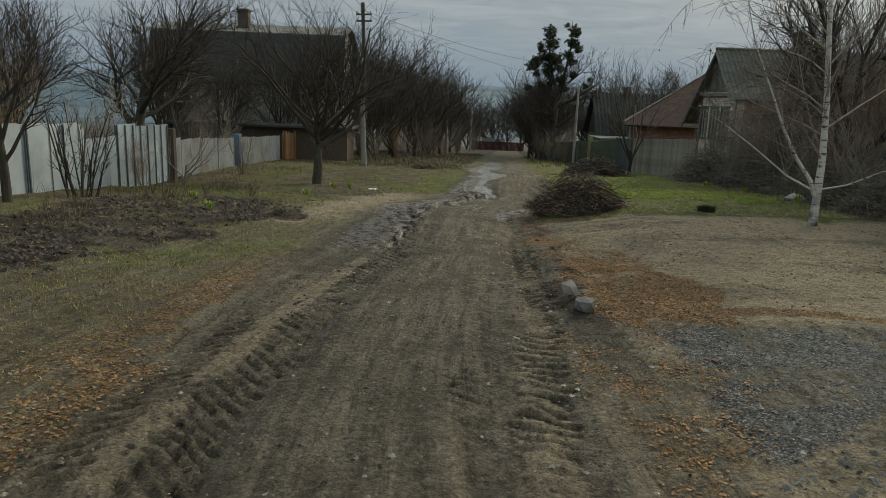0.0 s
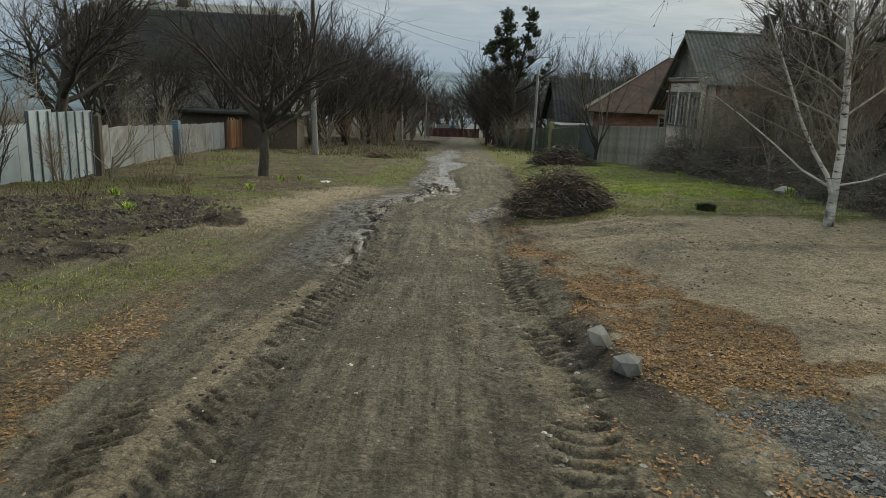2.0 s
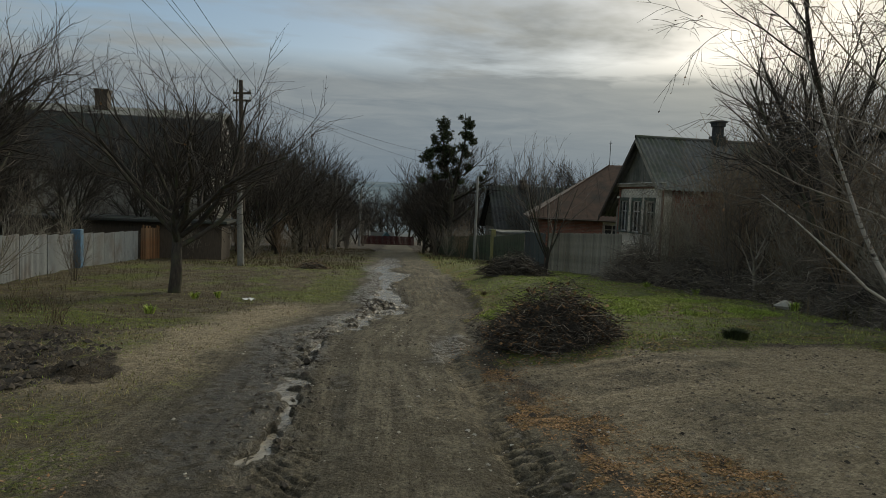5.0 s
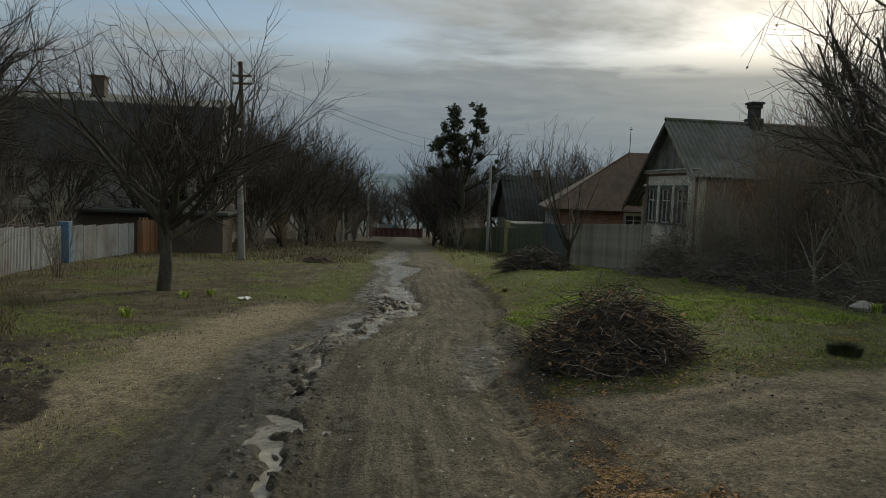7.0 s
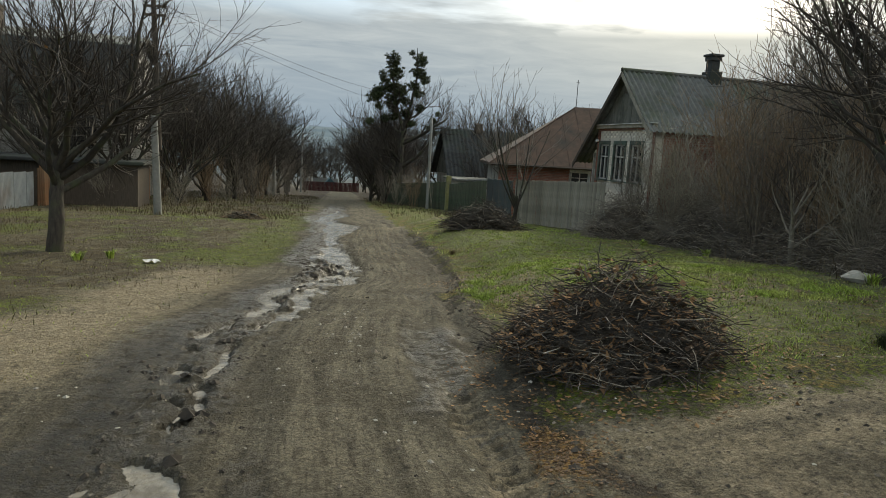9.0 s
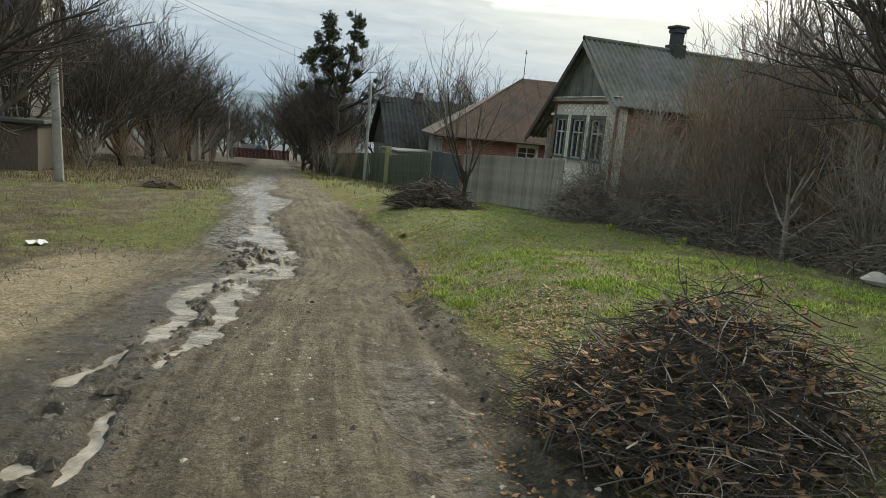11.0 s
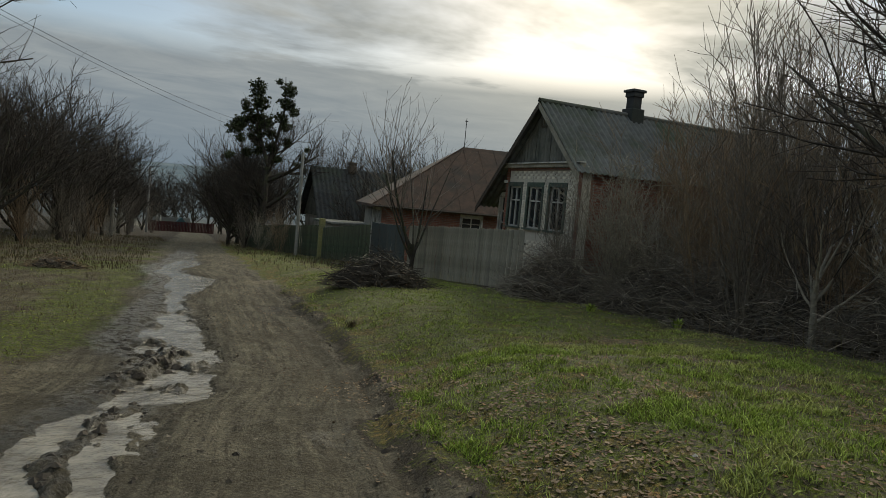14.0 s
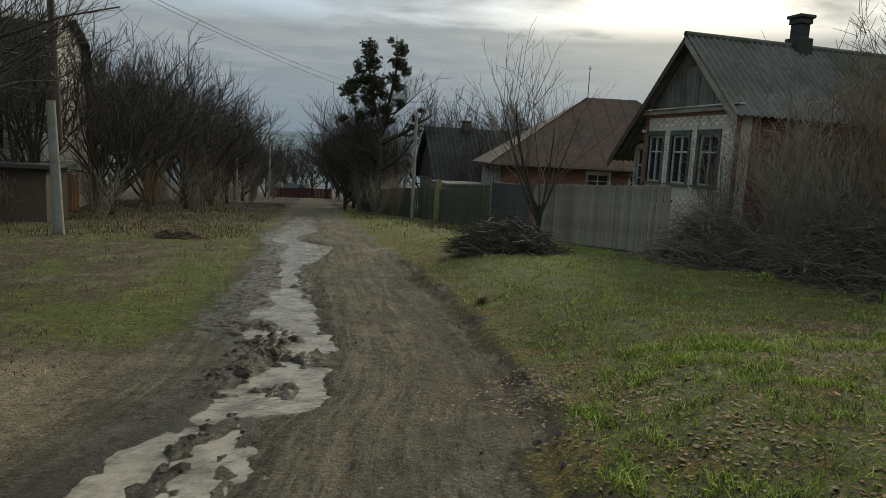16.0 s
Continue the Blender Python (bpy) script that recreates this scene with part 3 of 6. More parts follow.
def height(x, y):
    """The ground with ruts, tyre marks, clods and hollows."""
    x, y = np.asarray(x, float), np.asarray(y, float)
    close = smooth(60, 30, y) * smooth(16, 9, np.abs(x))
    on_road = smooth(-0.25, 0.15, x - road_left(y)) * smooth(0.2, -0.2, x - road_right(y))
    z = terrain(x, y)
    z = z + close * (0.035 * fbm(x, y, 0.55, 1) + 0.022 * fbm(x, y, 2.3, 2) * (1 - 0.4 * on_road) + 0.016 * fbm(x, y, 6, 3, 3) + 0.006 * fbm(x, y, 19, 4, 2))
    # the gully, its water bed and the clods in it
    g, p = gully(y), puddle(y)
    side = x - g + 0.22 * fbm(x, y, 1.1, 9) + 0.10 * fbm(x, y, 3.5, 10)
    twin = smooth(19.6, 18.6, y)
    gate = smooth(-0.15, 0.12, fbm(x, y, 1.1, 11) + 0.6 * fbm(x, y, 4.0, 16) + 0.24 * smooth(11, 14, y))
    apart = np.interp(y, [11.5, 14, 19], [0.03, 0.2, 0.23])
    ruts = np.maximum(hump(side, -apart, np.interp(y, [8, 12, 14, 16], [0.05, 0.07, 0.14, 0.19])), 0.95 * hump(side, apart * 0.8, np.interp(y, [8, 12, 14, 16], [0.04, 0.06, 0.12, 0.16]))) * smooth(8.0, 9.5, y) * gate
    pool = hump(side, 0, p * 1.3 + 0.12)
    bed = (twin * ruts + (1 - twin) * pool) * close
    z = z - bed * np.where(y < 19.2, 0.09, np.minimum(0.13, 0.04 + 0.16 * p)) - 0.035 * close * hump(side, 0, 0.75)
    z = z + (1 - twin) * bed * (0.26 * np.maximum(0, fbm(x, y, 2.6, 12)) * smooth(34, 24, y) + 0.11 * np.maximum(0, fbm(x, y, 7, 13)))
    z = z + twin * close * 0.09 * hump(side, -0.03, 0.6) * np.abs(fbm(x, y, 4.5, 13)) * smooth(8, 10, y)
    z = z + hump(side, 0, p + 0.5) * close * (0.028 * fbm(x, y, 5.5, 17, 3) + 0.016 * fbm(x, y, 13, 18, 2)) * smooth(8, 10, y)
    # a ridge of churned mud in the widest pool
    z = z + 0.17 * hump(x - (g - 0.32 + 0.25 * (y - 21)), 0, 0.24) * hump(y, 21.2, 1.2) * (0.75 + 0.5 * fbm(x, y, 5, 14))
    z = z + 0.05 * hump(x, 1.65, 0.35) * hump(y, 17.8, 0.4) * (0.6 + fbm(x, y, 6, 15))
    # wheel tracks
    for shift, wide, deep in ((1.75, 0.26, 0.03), (0.42, 0.22, 0.02), (-0.42, 0.2, 0.012), (2.35, 0.2, 0.022)):
        c = g + shift if shift != 2.35 else road_right(y) - 0.28
        z = z - deep * close * on_road * hump(x - c - 0.05 * fbm(x * 0, y, 0.7, 21 + shift), 0, wide)
    z = z - 0.04 * cleats(x, y)[0] * (0.75 + 0.9 * fbm(x, y, 8, 35))
    # finer car treads
    for c in (g + 0.62, g - 0.42, g + 0.95):
        s = (y + 0.5 * (x - c)) / 0.07
        z = z - 0.007 * smooth(0.2, 0.5, s - np.floor(s)) * hump(x - c, 0, 0.09) * smooth(12, 8, y)
    # earth heaped along the right edge, and the cut edge of the lawn
    e = x - road_right(y)
    z = z + 0.11 * hump(e, 0.22, 0.28) * hump(y, 7.0, 2.8) * (0.7 + 0.6 * fbm(x, y, 4, 41))
    z = z - 0.045 * hump(e, 0.02, 0.2) * smooth(11, 13, y) * smooth(32, 27, y)
    z = z + 0.05 * hump(e, 0.28, 0.25) * smooth(11.5, 13, y) * smooth(32, 27, y)
    z = z + 0.05 * hump(y, 11.75 + 0.12 * np.sin(x * 2.1), 0.35) * smooth(3.2, 4, x) * smooth(9, 8, x)
    # dug-over ground on the left
    dug = dug_mask(x, y)
    z = z + dug * (0.09 * fbm(x, y, 2.2, 51) + 0.08 * np.abs(fbm(x, y, 6, 52, 3)))
    z = z + 0.10 * hump(y, 11.3 + 0.12 * (x + 3), 0.3) * hump(x, -2.9, 1.0) * (0.5 + np.abs(fbm(x, y, 5, 53)))
    rough = smooth(-2.0, -4.0, x - road_left(y)) * close
    turf = smooth(0.2, 0.6, e) * smooth(11.6, 12.2, y) * smooth(34, 28, y)
    return z + rough * 0.05 * fbm(x, y, 1.4, 61) + turf * (0.03 * np.abs(fbm(x, y, 4.5, 62, 3)) + 0.012 * fbm(x, y, 12, 63, 2))


def spaced(a, b, step, low, high, growth=1.09):
    """Even steps from a to b, then growing ones out to low and high."""
    mid = list(np.arange(a, b + step / 2, step))
    s, left = step, [a]
    while left[-1] > low:
        s *= growth
        left.append(left[-1] - s)
    s, right = step, [mid[-1]]
    while right[-1] < high:
        s *= growth
        right.append(right[-1] + s)
    return np.array(left[:0:-1] + mid + right[1:])


GX = spaced(-2.1, 2.3, 0.027, -1500, 1500, 1.048)
GY = np.concatenate([spaced(1.6, 9.0, 0.025, -60, 9.0, 1.08), spaced(9.0, 24.0, 0.055, 9.0, 2500, 1.04)[1:]])
GY = np.unique(np.round(GY, 4))
gx, gy = np.meshgrid(GX, GY)
gz = height(gx, gy)
rows_n, cols_n = gx.shape
idx = np.arange(rows_n * cols_n).reshape(rows_n, cols_n)
quads = np.stack([idx[:-1, :-1], idx[:-1, 1:], idx[1:, 1:], idx[1:, :-1]], -1).reshape(-1, 4)
me = bpy.data.meshes.new("ground")
me.vertices.add(gx.size)
me.vertices.foreach_set("co", np.stack([gx, gy, gz], -1).ravel())
me.loops.add(quads.size)
me.loops.foreach_set("vertex_index", quads.ravel())
me.polygons.add(len(quads))
me.polygons.foreach_set("loop_start", np.arange(0, quads.size, 4))
me.polygons.foreach_set("use_smooth", np.ones(len(quads), bool))
me.update(calc_edges=True)

# zones of soil and growth, each with its own ragged border
n1, n2, n3 = fbm(gx, gy, 0.8, 71), fbm(gx, gy, 2.6, 72), fbm(gx, gy, 0.3, 73)
rag = 1.3 * n1 + 0.9 * n2
er, el = gx - road_right(gy) + rag * 0.35, road_left(gy) - gx + rag * 0.4
right, left = smooth(0.05, 0.4, er), smooth(-0.1, 0.5, el)
lawn = right * smooth(11.4, 12.0, gy + rag * 0.5) * smooth(0.2, -0.3, gx - lawn_edge(gy) + rag * 0.7)
verge = smooth(28.5, 30, gy)
sand = hump(gx, np.interp(gy, [9, 13, 17, 21], [-2.9, -2.1, -1.6, -1.0]) + 0.5 * n1, 1.4) * smooth(9.5, 12, gy) * smooth(22.5, 20, gy)
dug = dug_mask(gx, gy)
side_track = hump(gy + rag, np.interp(gx, [3.6, 6.5, 9], [30.5, 34.5, 36]), 1.6) * smooth(3.3, 4, gx) * smooth(10, 8, gx)
green = lawn * np.clip(0.9 + 0.9 * n3 - 0.5 * n1, 0.25, 1) + left * (1 - dug) * np.clip(0.32 + 1.2 * n1 + 0.6 * n3 - 0.3 * n2, 0, 0.9) * (1 - sand)
green = green + verge * right * 0.5 * (1 - side_track)
dry = lawn * np.clip(0.2 - 0.9 * n3 + 0.6 * n2, 0, 0.8) + left * (1 - dug) * np.clip(0.75 - 0.5 * n1, 0, 1) * (1 - sand) * 0.6 + verge * right * 0.6 * (1 - side_track)
leaf = np.maximum(leaf_mask(gx, gy), 0.5 * strip_mask(gx, gy))
leaf = np.maximum(leaf, 0.45 * lawn * smooth(0.1, 0.4, n2 + 0.4 * hump(er, 0.4, 0.9)))
soil = np.maximum(np.maximum(dug, 0.7 * left * (1 - sand) * smooth(12, 16, gy) * np.clip(0.85 + 1.4 * n2 + 0.8 * n1, 0, 1)), 0.9 * hump(er, 0.22, 0.32) * smooth(4.2, 5.2, gy) * smooth(31, 28, gy))
soil = np.maximum(soil, smooth(-0.3, 0.4, gx - lawn_edge(gy) + rag * 0.6) * smooth(11.2, 11.8, gy) * smooth(33, 30, gy))
soil = np.maximum(soil, 0.9 * lawn * smooth(-0.1, 0.2, n2 + 0.5 * n1 + 0.35 * hump(er, 0.5, 1.4) - 0.12))
soil = np.maximum(soil, 0.8 * hump(gy, 11.75 + 0.3 * n1, 0.35) * smooth(3.0, 3.6, gx))
gravel_edge = np.interp(gy, [2.5, 2.9, 3.7, 4.9], [1.42, 1.46, 1.56, 1.77])
gravel_foot = 2.8 + 0.5 * np.maximum(0, gx - 1.75)
gravel = smooth(-0.1, 0.15, gx - gravel_edge + 0.3 * n2) * smooth(4.95, 4.8, gy + 0.12 * n2) * smooth(-0.1, 0.12, gy - gravel_foot + 0.25 * n2)
gravel = gravel * (0.3 + 0.7 * smooth(-0.2, 0.1, n1 + 0.8 * n2 + 0.05))
lot = right * smooth(4.6, 5.4, gy) * smooth(11.9, 11.3, gy) * (1 - leaf)
streak = fbm(gx * 0.35, gy * 1.6, 1.0, 75)
pale = np.clip(lot * (1.0 + 1.0 * streak + 0.5 * n2) + sand * (1.0 + 0.8 * n2) + 0.5 * side_track + 0.8 * (1 - gravel) * smooth(1.25, 1.5, gx) * smooth(4.8, 4.4, gy) * np.clip(0.75 + 1.5 * n2, 0, 1), 0, 1)
pale = np.maximum(pale, smooth(0.1, 0.5, hump(gx - gully(gy), 0.06 * n2, 0.16)) * smooth(10, 8, gy) * np.clip(0.75 + 1.3 * n2, 0, 1))
pale = np.maximum(pale, 0.55 * hump(gx, road_right(gy) - 0.45, 0.7) * np.clip(0.45 + n1 + 0.5 * n2, 0, 1) * smooth(12, 9, gy))
wet = np.clip(1.5 * hump(gx - gully(gy) + 0.3 * n1, -0.25, 0.8 + puddle(gy)), 0, 1) * smooth(6.5, 9.5, gy) * smooth(60, 45, gy)
wet = np.maximum(wet, 0.5 * hump(gx - gully(gy), 0.2, 0.5) * smooth(9, 6, gy) * np.clip(0.5 + n2, 0, 1))
wet = np.maximum(wet, smooth(0.32, 0.12, np.abs(gx - np.interp(gy, [12, 13.3, 14.7], [1.05, 1.35, 1.65])) + 0.2 * n2) * smooth(11.4, 12.2, gy) * smooth(15.2, 14.4, gy))
wet = np.maximum(wet, 0.6 * hump(gx, 2.6, 0.5) * hump(gy, 8.8, 0.9))
# cleat grooves darkened both as damp mud and as painted groove shade
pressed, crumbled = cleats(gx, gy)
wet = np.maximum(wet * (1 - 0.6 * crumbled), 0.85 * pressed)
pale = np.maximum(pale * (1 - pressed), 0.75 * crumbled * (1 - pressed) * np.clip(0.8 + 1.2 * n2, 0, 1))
wet = np.maximum(wet, 0.5 * (1 - crumbled) * smooth(0.0, 0.35, gx - road_left(gy) + 0.3 * n1) * smooth(0.75, 0.4, gx - gully(gy) + 0.3 * n1) * smooth(40, 20, gy) * np.clip(0.85 + 1.0 * n2, 0.2, 1))
wet = np.maximum(wet, 0.4 * smooth(0.25, 0.1, np.abs(gx - road_right(gy) + 0.1 + 0.1 * n1)) * smooth(10, 12, gy) * smooth(33, 28, gy))
for c, half in ((road_right(gy) - 0.28, 0.2), (gully(gy) + 1.75, 0.24), (gully(gy) + 0.45, 0.22), (road_left(gy) + 0.35, 0.2)):
    wet = np.maximum(wet, 0.7 * (1 - crumbled) * smooth(0.1, 0.6, hump(gx - c + 0.06 * n1, 0, half)) * np.clip(0.55 + 1.2 * n1, 0.1, 1) * smooth(45, 25, gy))
wet = np.maximum(wet, 0.45 * lot * smooth(0.05, 0.35, -streak))
soil = np.maximum(soil, 1.0 * smooth(40, 60, gy) * smooth(0.2, 0.8, np.maximum(gx - road_right(gy), road_left(gy) - gx)))
# share of the painted blue haze, growing with distance along y
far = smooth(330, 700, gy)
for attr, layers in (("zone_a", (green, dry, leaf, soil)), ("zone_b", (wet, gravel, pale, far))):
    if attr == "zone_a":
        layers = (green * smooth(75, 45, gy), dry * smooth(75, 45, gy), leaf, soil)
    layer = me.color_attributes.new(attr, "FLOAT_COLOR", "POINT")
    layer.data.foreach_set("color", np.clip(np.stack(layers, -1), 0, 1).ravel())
lane = me.attributes.new("lane", "FLOAT", "POINT")
lane.data.foreach_set("value", (gx - 0.5 * (gully(gy) + road_right(gy))).ravel())
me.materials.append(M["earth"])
tagged(new("ground", me), "rutted unpaved village street with muddy verges and rough lawn", "ground", kind="structure")

# water in the rut: a narrow sheet that follows the fall of the street
wy = np.arange(8.8, 58, 0.12)
wx = np.linspace(-1, 1, 9)
verts = [(float(gully(y) + u * (puddle(y) * 1.3 + 0.25)), float(y), float(water_level(y))) for y in wy for u in wx]
faces = [(r * 9 + c, r * 9 + c + 1, (r + 1) * 9 + c + 1, (r + 1) * 9 + c) for r in range(len(wy) - 1) for c in range(8)]
tagged(link_mesh("water", verts, faces, M["water"], flat=False), "shallow murky rainwater lying in the wheel rut", "puddle", kind="structure")


def ground_z(x, y):
    return float(height(np.array([x]), np.array([y]))[0])


def on_ground(x, y, rz=0.0, scale=1.0, sink=0.0):
    return pose(x, y, ground_z(x, y) - sink, 0, 0, rz) @ Matrix.Scale(scale, 4)


# ---- houses ----


def wall_panel(bm, a0, a1, z0, z1, t0, t1, holes, axis):
    """A wall along one axis (0: x, 1: y) with rectangular holes through it, from boxes that meet edge to edge."""
    cuts = sorted({a0, a1, *[h[0] for h in holes], *[h[1] for h in holes]})
    for a, b in zip(cuts, cuts[1:]):
        inside = [h for h in holes if h[0] <= a + 1e-6 and h[1] >= b - 1e-6]
        spans, z = [], z0
        for h in sorted(inside, key=lambda q: q[2]):
            spans.append((z, h[2]))
            z = h[3]
        spans.append((z, z1))
        for lo, hi in spans:
            if hi - lo > 1e-4:
                box(bm, *((a, b, t0, t1) if axis == 0 else (t0, t1, a, b)), lo, hi)
    bmesh.ops.remove_doubles(bm, verts=bm.verts, dist=0.0005)
    return bm


def window(parent, axis, a0, a1, z0, z1, at, out, frame_mat, casing=0.09, bars=(0.5,), rails=(0.68,), label="", sash_mat=None):
    """A casement in a hole: casing, sashes, bars and panes. out: -1 or 1, the side that faces the street."""
    def lay(a, b, p, q, lo, hi):
        return (a, b, p, q, lo, hi) if axis == 0 else (p, q, a, b, lo, hi)
    d0, d1 = sorted((at + out * 0.035, at - out * 0.05))
    win = part("window_unit", boxed(*lay(a0 - casing, a1 + casing, d0, d1, z1, z1 + casing * 1.5)), frame_mat, parent, label)
    for lo, hi in ((a0 - casing, a0), (a1, a1 + casing)):
        part("casing", boxed(*lay(lo, hi, d0, d1, z0, z1)), frame_mat, win)
    part("sill", boxed(*lay(a0 - casing - 0.03, a1 + casing + 0.03, *sorted((at + out * 0.09, at - out * 0.05)), z0 - 0.05, z0)), frame_mat, win)
    g0, g1 = sorted((at - out * 0.09, at - out * 0.07))
    part("pane", boxed(*lay(a0, a1, g0, g1, z0, z1)), M["glass"], win)
    s0, s1 = sorted((at - out * 0.068, at - out * 0.03))
    sash = bmesh.new()
    w = 0.045
    box(sash, *lay(a0, a0 + w, s0, s1, z0, z1))
    box(sash, *lay(a1 - w, a1, s0, s1, z0, z1))
    box(sash, *lay(a0 + w, a1 - w, s0, s1, z0, z0 + w))
    box(sash, *lay(a0 + w, a1 - w, s0, s1, z1 - w, z1))
    for f in bars:
        c = a0 + f * (a1 - a0)
        box(sash, *lay(c - 0.025, c + 0.025, s0, s1, z0 + w, z1 - w))
    for f in rails:
        c = z0 + f * (z1 - z0)
        box(sash, *lay(a0 + w, a1 - w, s0 + 0.003, s1 - 0.003, c - 0.02, c + 0.02))
    part("sash", sash, sash_mat or M["paint_white"], win)
    return win


def wave_roof(parent, mat, label, p0, p1, run, waves=0.15, depth=0.022, thick=0.012, rows=7, rng=None):
    """Courses of corrugated sheets: the slope falls along run, the waves follow one another from p0 to p1."""
    p0, p1, run = Vector(p0), Vector(p1), Vector(run)
    length = (p1 - p0).length
    steps = max(8, int(length / waves * 6))
    normal = (p1 - p0).cross(run).normalized()
    if normal.z < 0:
        normal = -normal
    for r in range(rows):
        verts, faces = [], []
        lift = 0.006 + (rng.uniform(-0.003, 0.003) if rng else 0)
        for f, extra in ((r / rows, 0.0), ((r + 1.06) / rows, lift)):
            f = min(f, 1.0)
            for k in range(steps + 1):
                g = k / steps
                q = p0.lerp(p1, g) + run * f + normal * (depth * math.sin(2 * math.pi * g * length / waves) + extra)
                verts += [tuple(q), tuple(q - normal * thick)]
        n = 2 * (steps + 1)
        for k in range(steps):
            a = 2 * k
            faces += [(a, a + 2, a + 2 + n, a + n), (a + 1, a + 1 + n, a + 3 + n, a + 3)]
            faces += [(a + n, a + n + 2, a + n + 3, a + n + 1), (a, a + 1, a + 3, a + 2)]
        link_mesh("roof_course", verts, faces, mat, parent, label)


def chimney(parent, x, y, z0, z1, size, mat, label):
    c = part("chimney", boxed(x - size / 2, x + size / 2, y - size / 2, y + size / 2, z0, z1 - 0.22, bevel=0.01), mat, parent, label)
    part("chimney_collar", boxed(x - size / 2 - 0.04, x + size / 2 + 0.04, y - size / 2 - 0.04, y + size / 2 + 0.04, z1 - 0.22, z1 - 0.08, bevel=0.015), mat, c)
    part("chimney_cap", boxed(x - size / 2 - 0.085, x + size / 2 + 0.085, y - size / 2 - 0.085, y + size / 2 + 0.085, z1 - 0.08, z1, bevel=0.015), mat, c)
    part("chimney_foot", boxed(x - size / 2 - 0.08, x + size / 2 + 0.08, y - size / 2 - 0.08, y + size / 2 + 0.08, z0 + 0.1, z0 + 0.55, bevel=0.02), mat, c)
    return c


def brick_house():
    """Small house with a whitewashed brick gable to the street, board pediment and corrugated roof."""
    rng = random.Random(11)
    base = -1.5
    h = thing("house", pose(11.34, 27.07, base), "small brick house with whitewashed gable, board pediment and corrugated grey roof", "house")
    W, D, E, A = 3.75, 9.0, 2.14 - base, 3.95 - base
    slope = (A - E) / (W / 2 + 0.02)
    wins = [(0.68, 1.38), (1.78, 2.48), (2.9, 3.55)]
    holes = [(a, b, 1.85, 3.05) for a, b in wins]
    part("wall", wall_panel(bmesh.new(), 0.0, W, 0.0, E, 0.0, 0.3, holes, 1), M["mortar"], h, "whitewashed brick gable wall")
    part("wall", boxed(0.3, D, 0.0, 0.3, 0, E), M["brick_red"], h, "red brick side wall")
    part("wall", boxed(0.3, D, W - 0.3, W, 0, E), M["brick_red"], h, "red brick side wall")
    part("wall", boxed(D - 0.3, D, 0.3, W - 0.3, 0, E), M["brick_red"], h, "red brick back wall")
    part("corner_pier", boxed(-0.03, 0.0, -0.02, 0.1, 0, E - 0.02), M["brick_red"], h, "red brick corner pier")
    part("corner_pier", boxed(-0.03, 0.0, W - 0.14, W + 0.02, 0, E - 0.02), M["brick_red"], h, "red brick corner pier")
    part("cornice", boxed(-0.045, -0.002, 0.1, W - 0.14, E - 0.12, E - 0.06), M["brick_red"], h, "red brick course under the eaves")
    for a, b in wins:
        window(h, 1, a, b, 1.85, 3.05, 0.0, -1, M["paint_green"], 0.085, (0.5,), (0.66,), "three-light window in worn green frame", M["paint_white"])
    # pediment boards
    tri = bmesh.new()
    for s0, s1 in ((0.0, 0.02),):
        v = [tri.verts.new(p) for p in ((0.03, 0, E), (0.03, W, E), (0.03, W / 2, A - 0.1), (0.06, 0, E), (0.06, W, E), (0.06, W / 2, A - 0.1))]
        for q in ((0, 2, 1), (3, 4, 5), (0, 1, 4, 3), (1, 2, 5, 4), (2, 0, 3, 5)):
            tri.faces.new([v[i] for i in q])
    pediment = part("pediment", tri, M["wood_dark"], h, "weathered grey board pediment")
    n = 24
    for i in range(n):
        y0, y1 = 0.12 + i * (W - 0.24) / n, 0.12 + (i + 1) * (W - 0.24) / n - 0.012
        t0, t1 = [E + 0.1 + max(0.02, (W / 2 - abs(y - W / 2)) * slope - 0.16) for y in (y0, y1)]
        bm = bmesh.new()
        x = -0.01 + rng.uniform(-0.006, 0.006)
        v = [bm.verts.new(p) for p in ((x, y0, E + 0.1), (x, y1, E + 0.1), (x, y1, t1), (x, y0, t0), (0.028, y0, E + 0.1), (0.028, y1, E + 0.1), (0.028, y1, t1), (0.028, y0, t0))]
        for q in ((0, 3, 2, 1), (4, 5, 6, 7), (0, 1, 5, 4), (2, 3, 7, 6), (1, 2, 6, 5), (3, 0, 4, 7)):
            bm.faces.new([v[k] for k in q])
        part("board", bm, M["board_gable"], pediment)
    part("vent", boxed(-0.035, -0.018, W / 2 - 0.2, W / 2 + 0.2, A - 0.72, A - 0.45), M["wood_dark"], pediment, "slatted attic vent")
    for k in range(4):
        part("slat", boxed(-0.05, -0.036, W / 2 - 0.17 + k * 0.09, W / 2 - 0.12 + k * 0.09, A - 0.69, A - 0.48), M["board_gable"], pediment)
    part("string_board", boxed(-0.14, 0.02, -0.06, W + 0.06, E - 0.05, E + 0.06, bevel=0.008), M["wood_grey"], h, "pale moulded board under the pediment")
    part("string_board", boxed(-0.19, 0.0, -0.1, W + 0.1, E + 0.062, E + 0.095), M["paint_white"], h, "pale drip board")
    # roof
    over, eave_r, eave_l = -0.32, -0.22, 5.1
    ridge = Vector((over, W / 2, A))
    for name, y_e in (("right", eave_r), ("left", eave_l)):
        run = Vector((0, y_e - W / 2, -abs(y_e - W / 2) * slope))
        wave_roof(h, M["slate"], "weathered corrugated asbestos-cement sheets", ridge, ridge + Vector((D + 0.5, 0, 0)), run, rng=rng, rows=3, waves=0.18, depth=0.03)
        side = 1 if name == "left" else -1
        bm = bmesh.new()
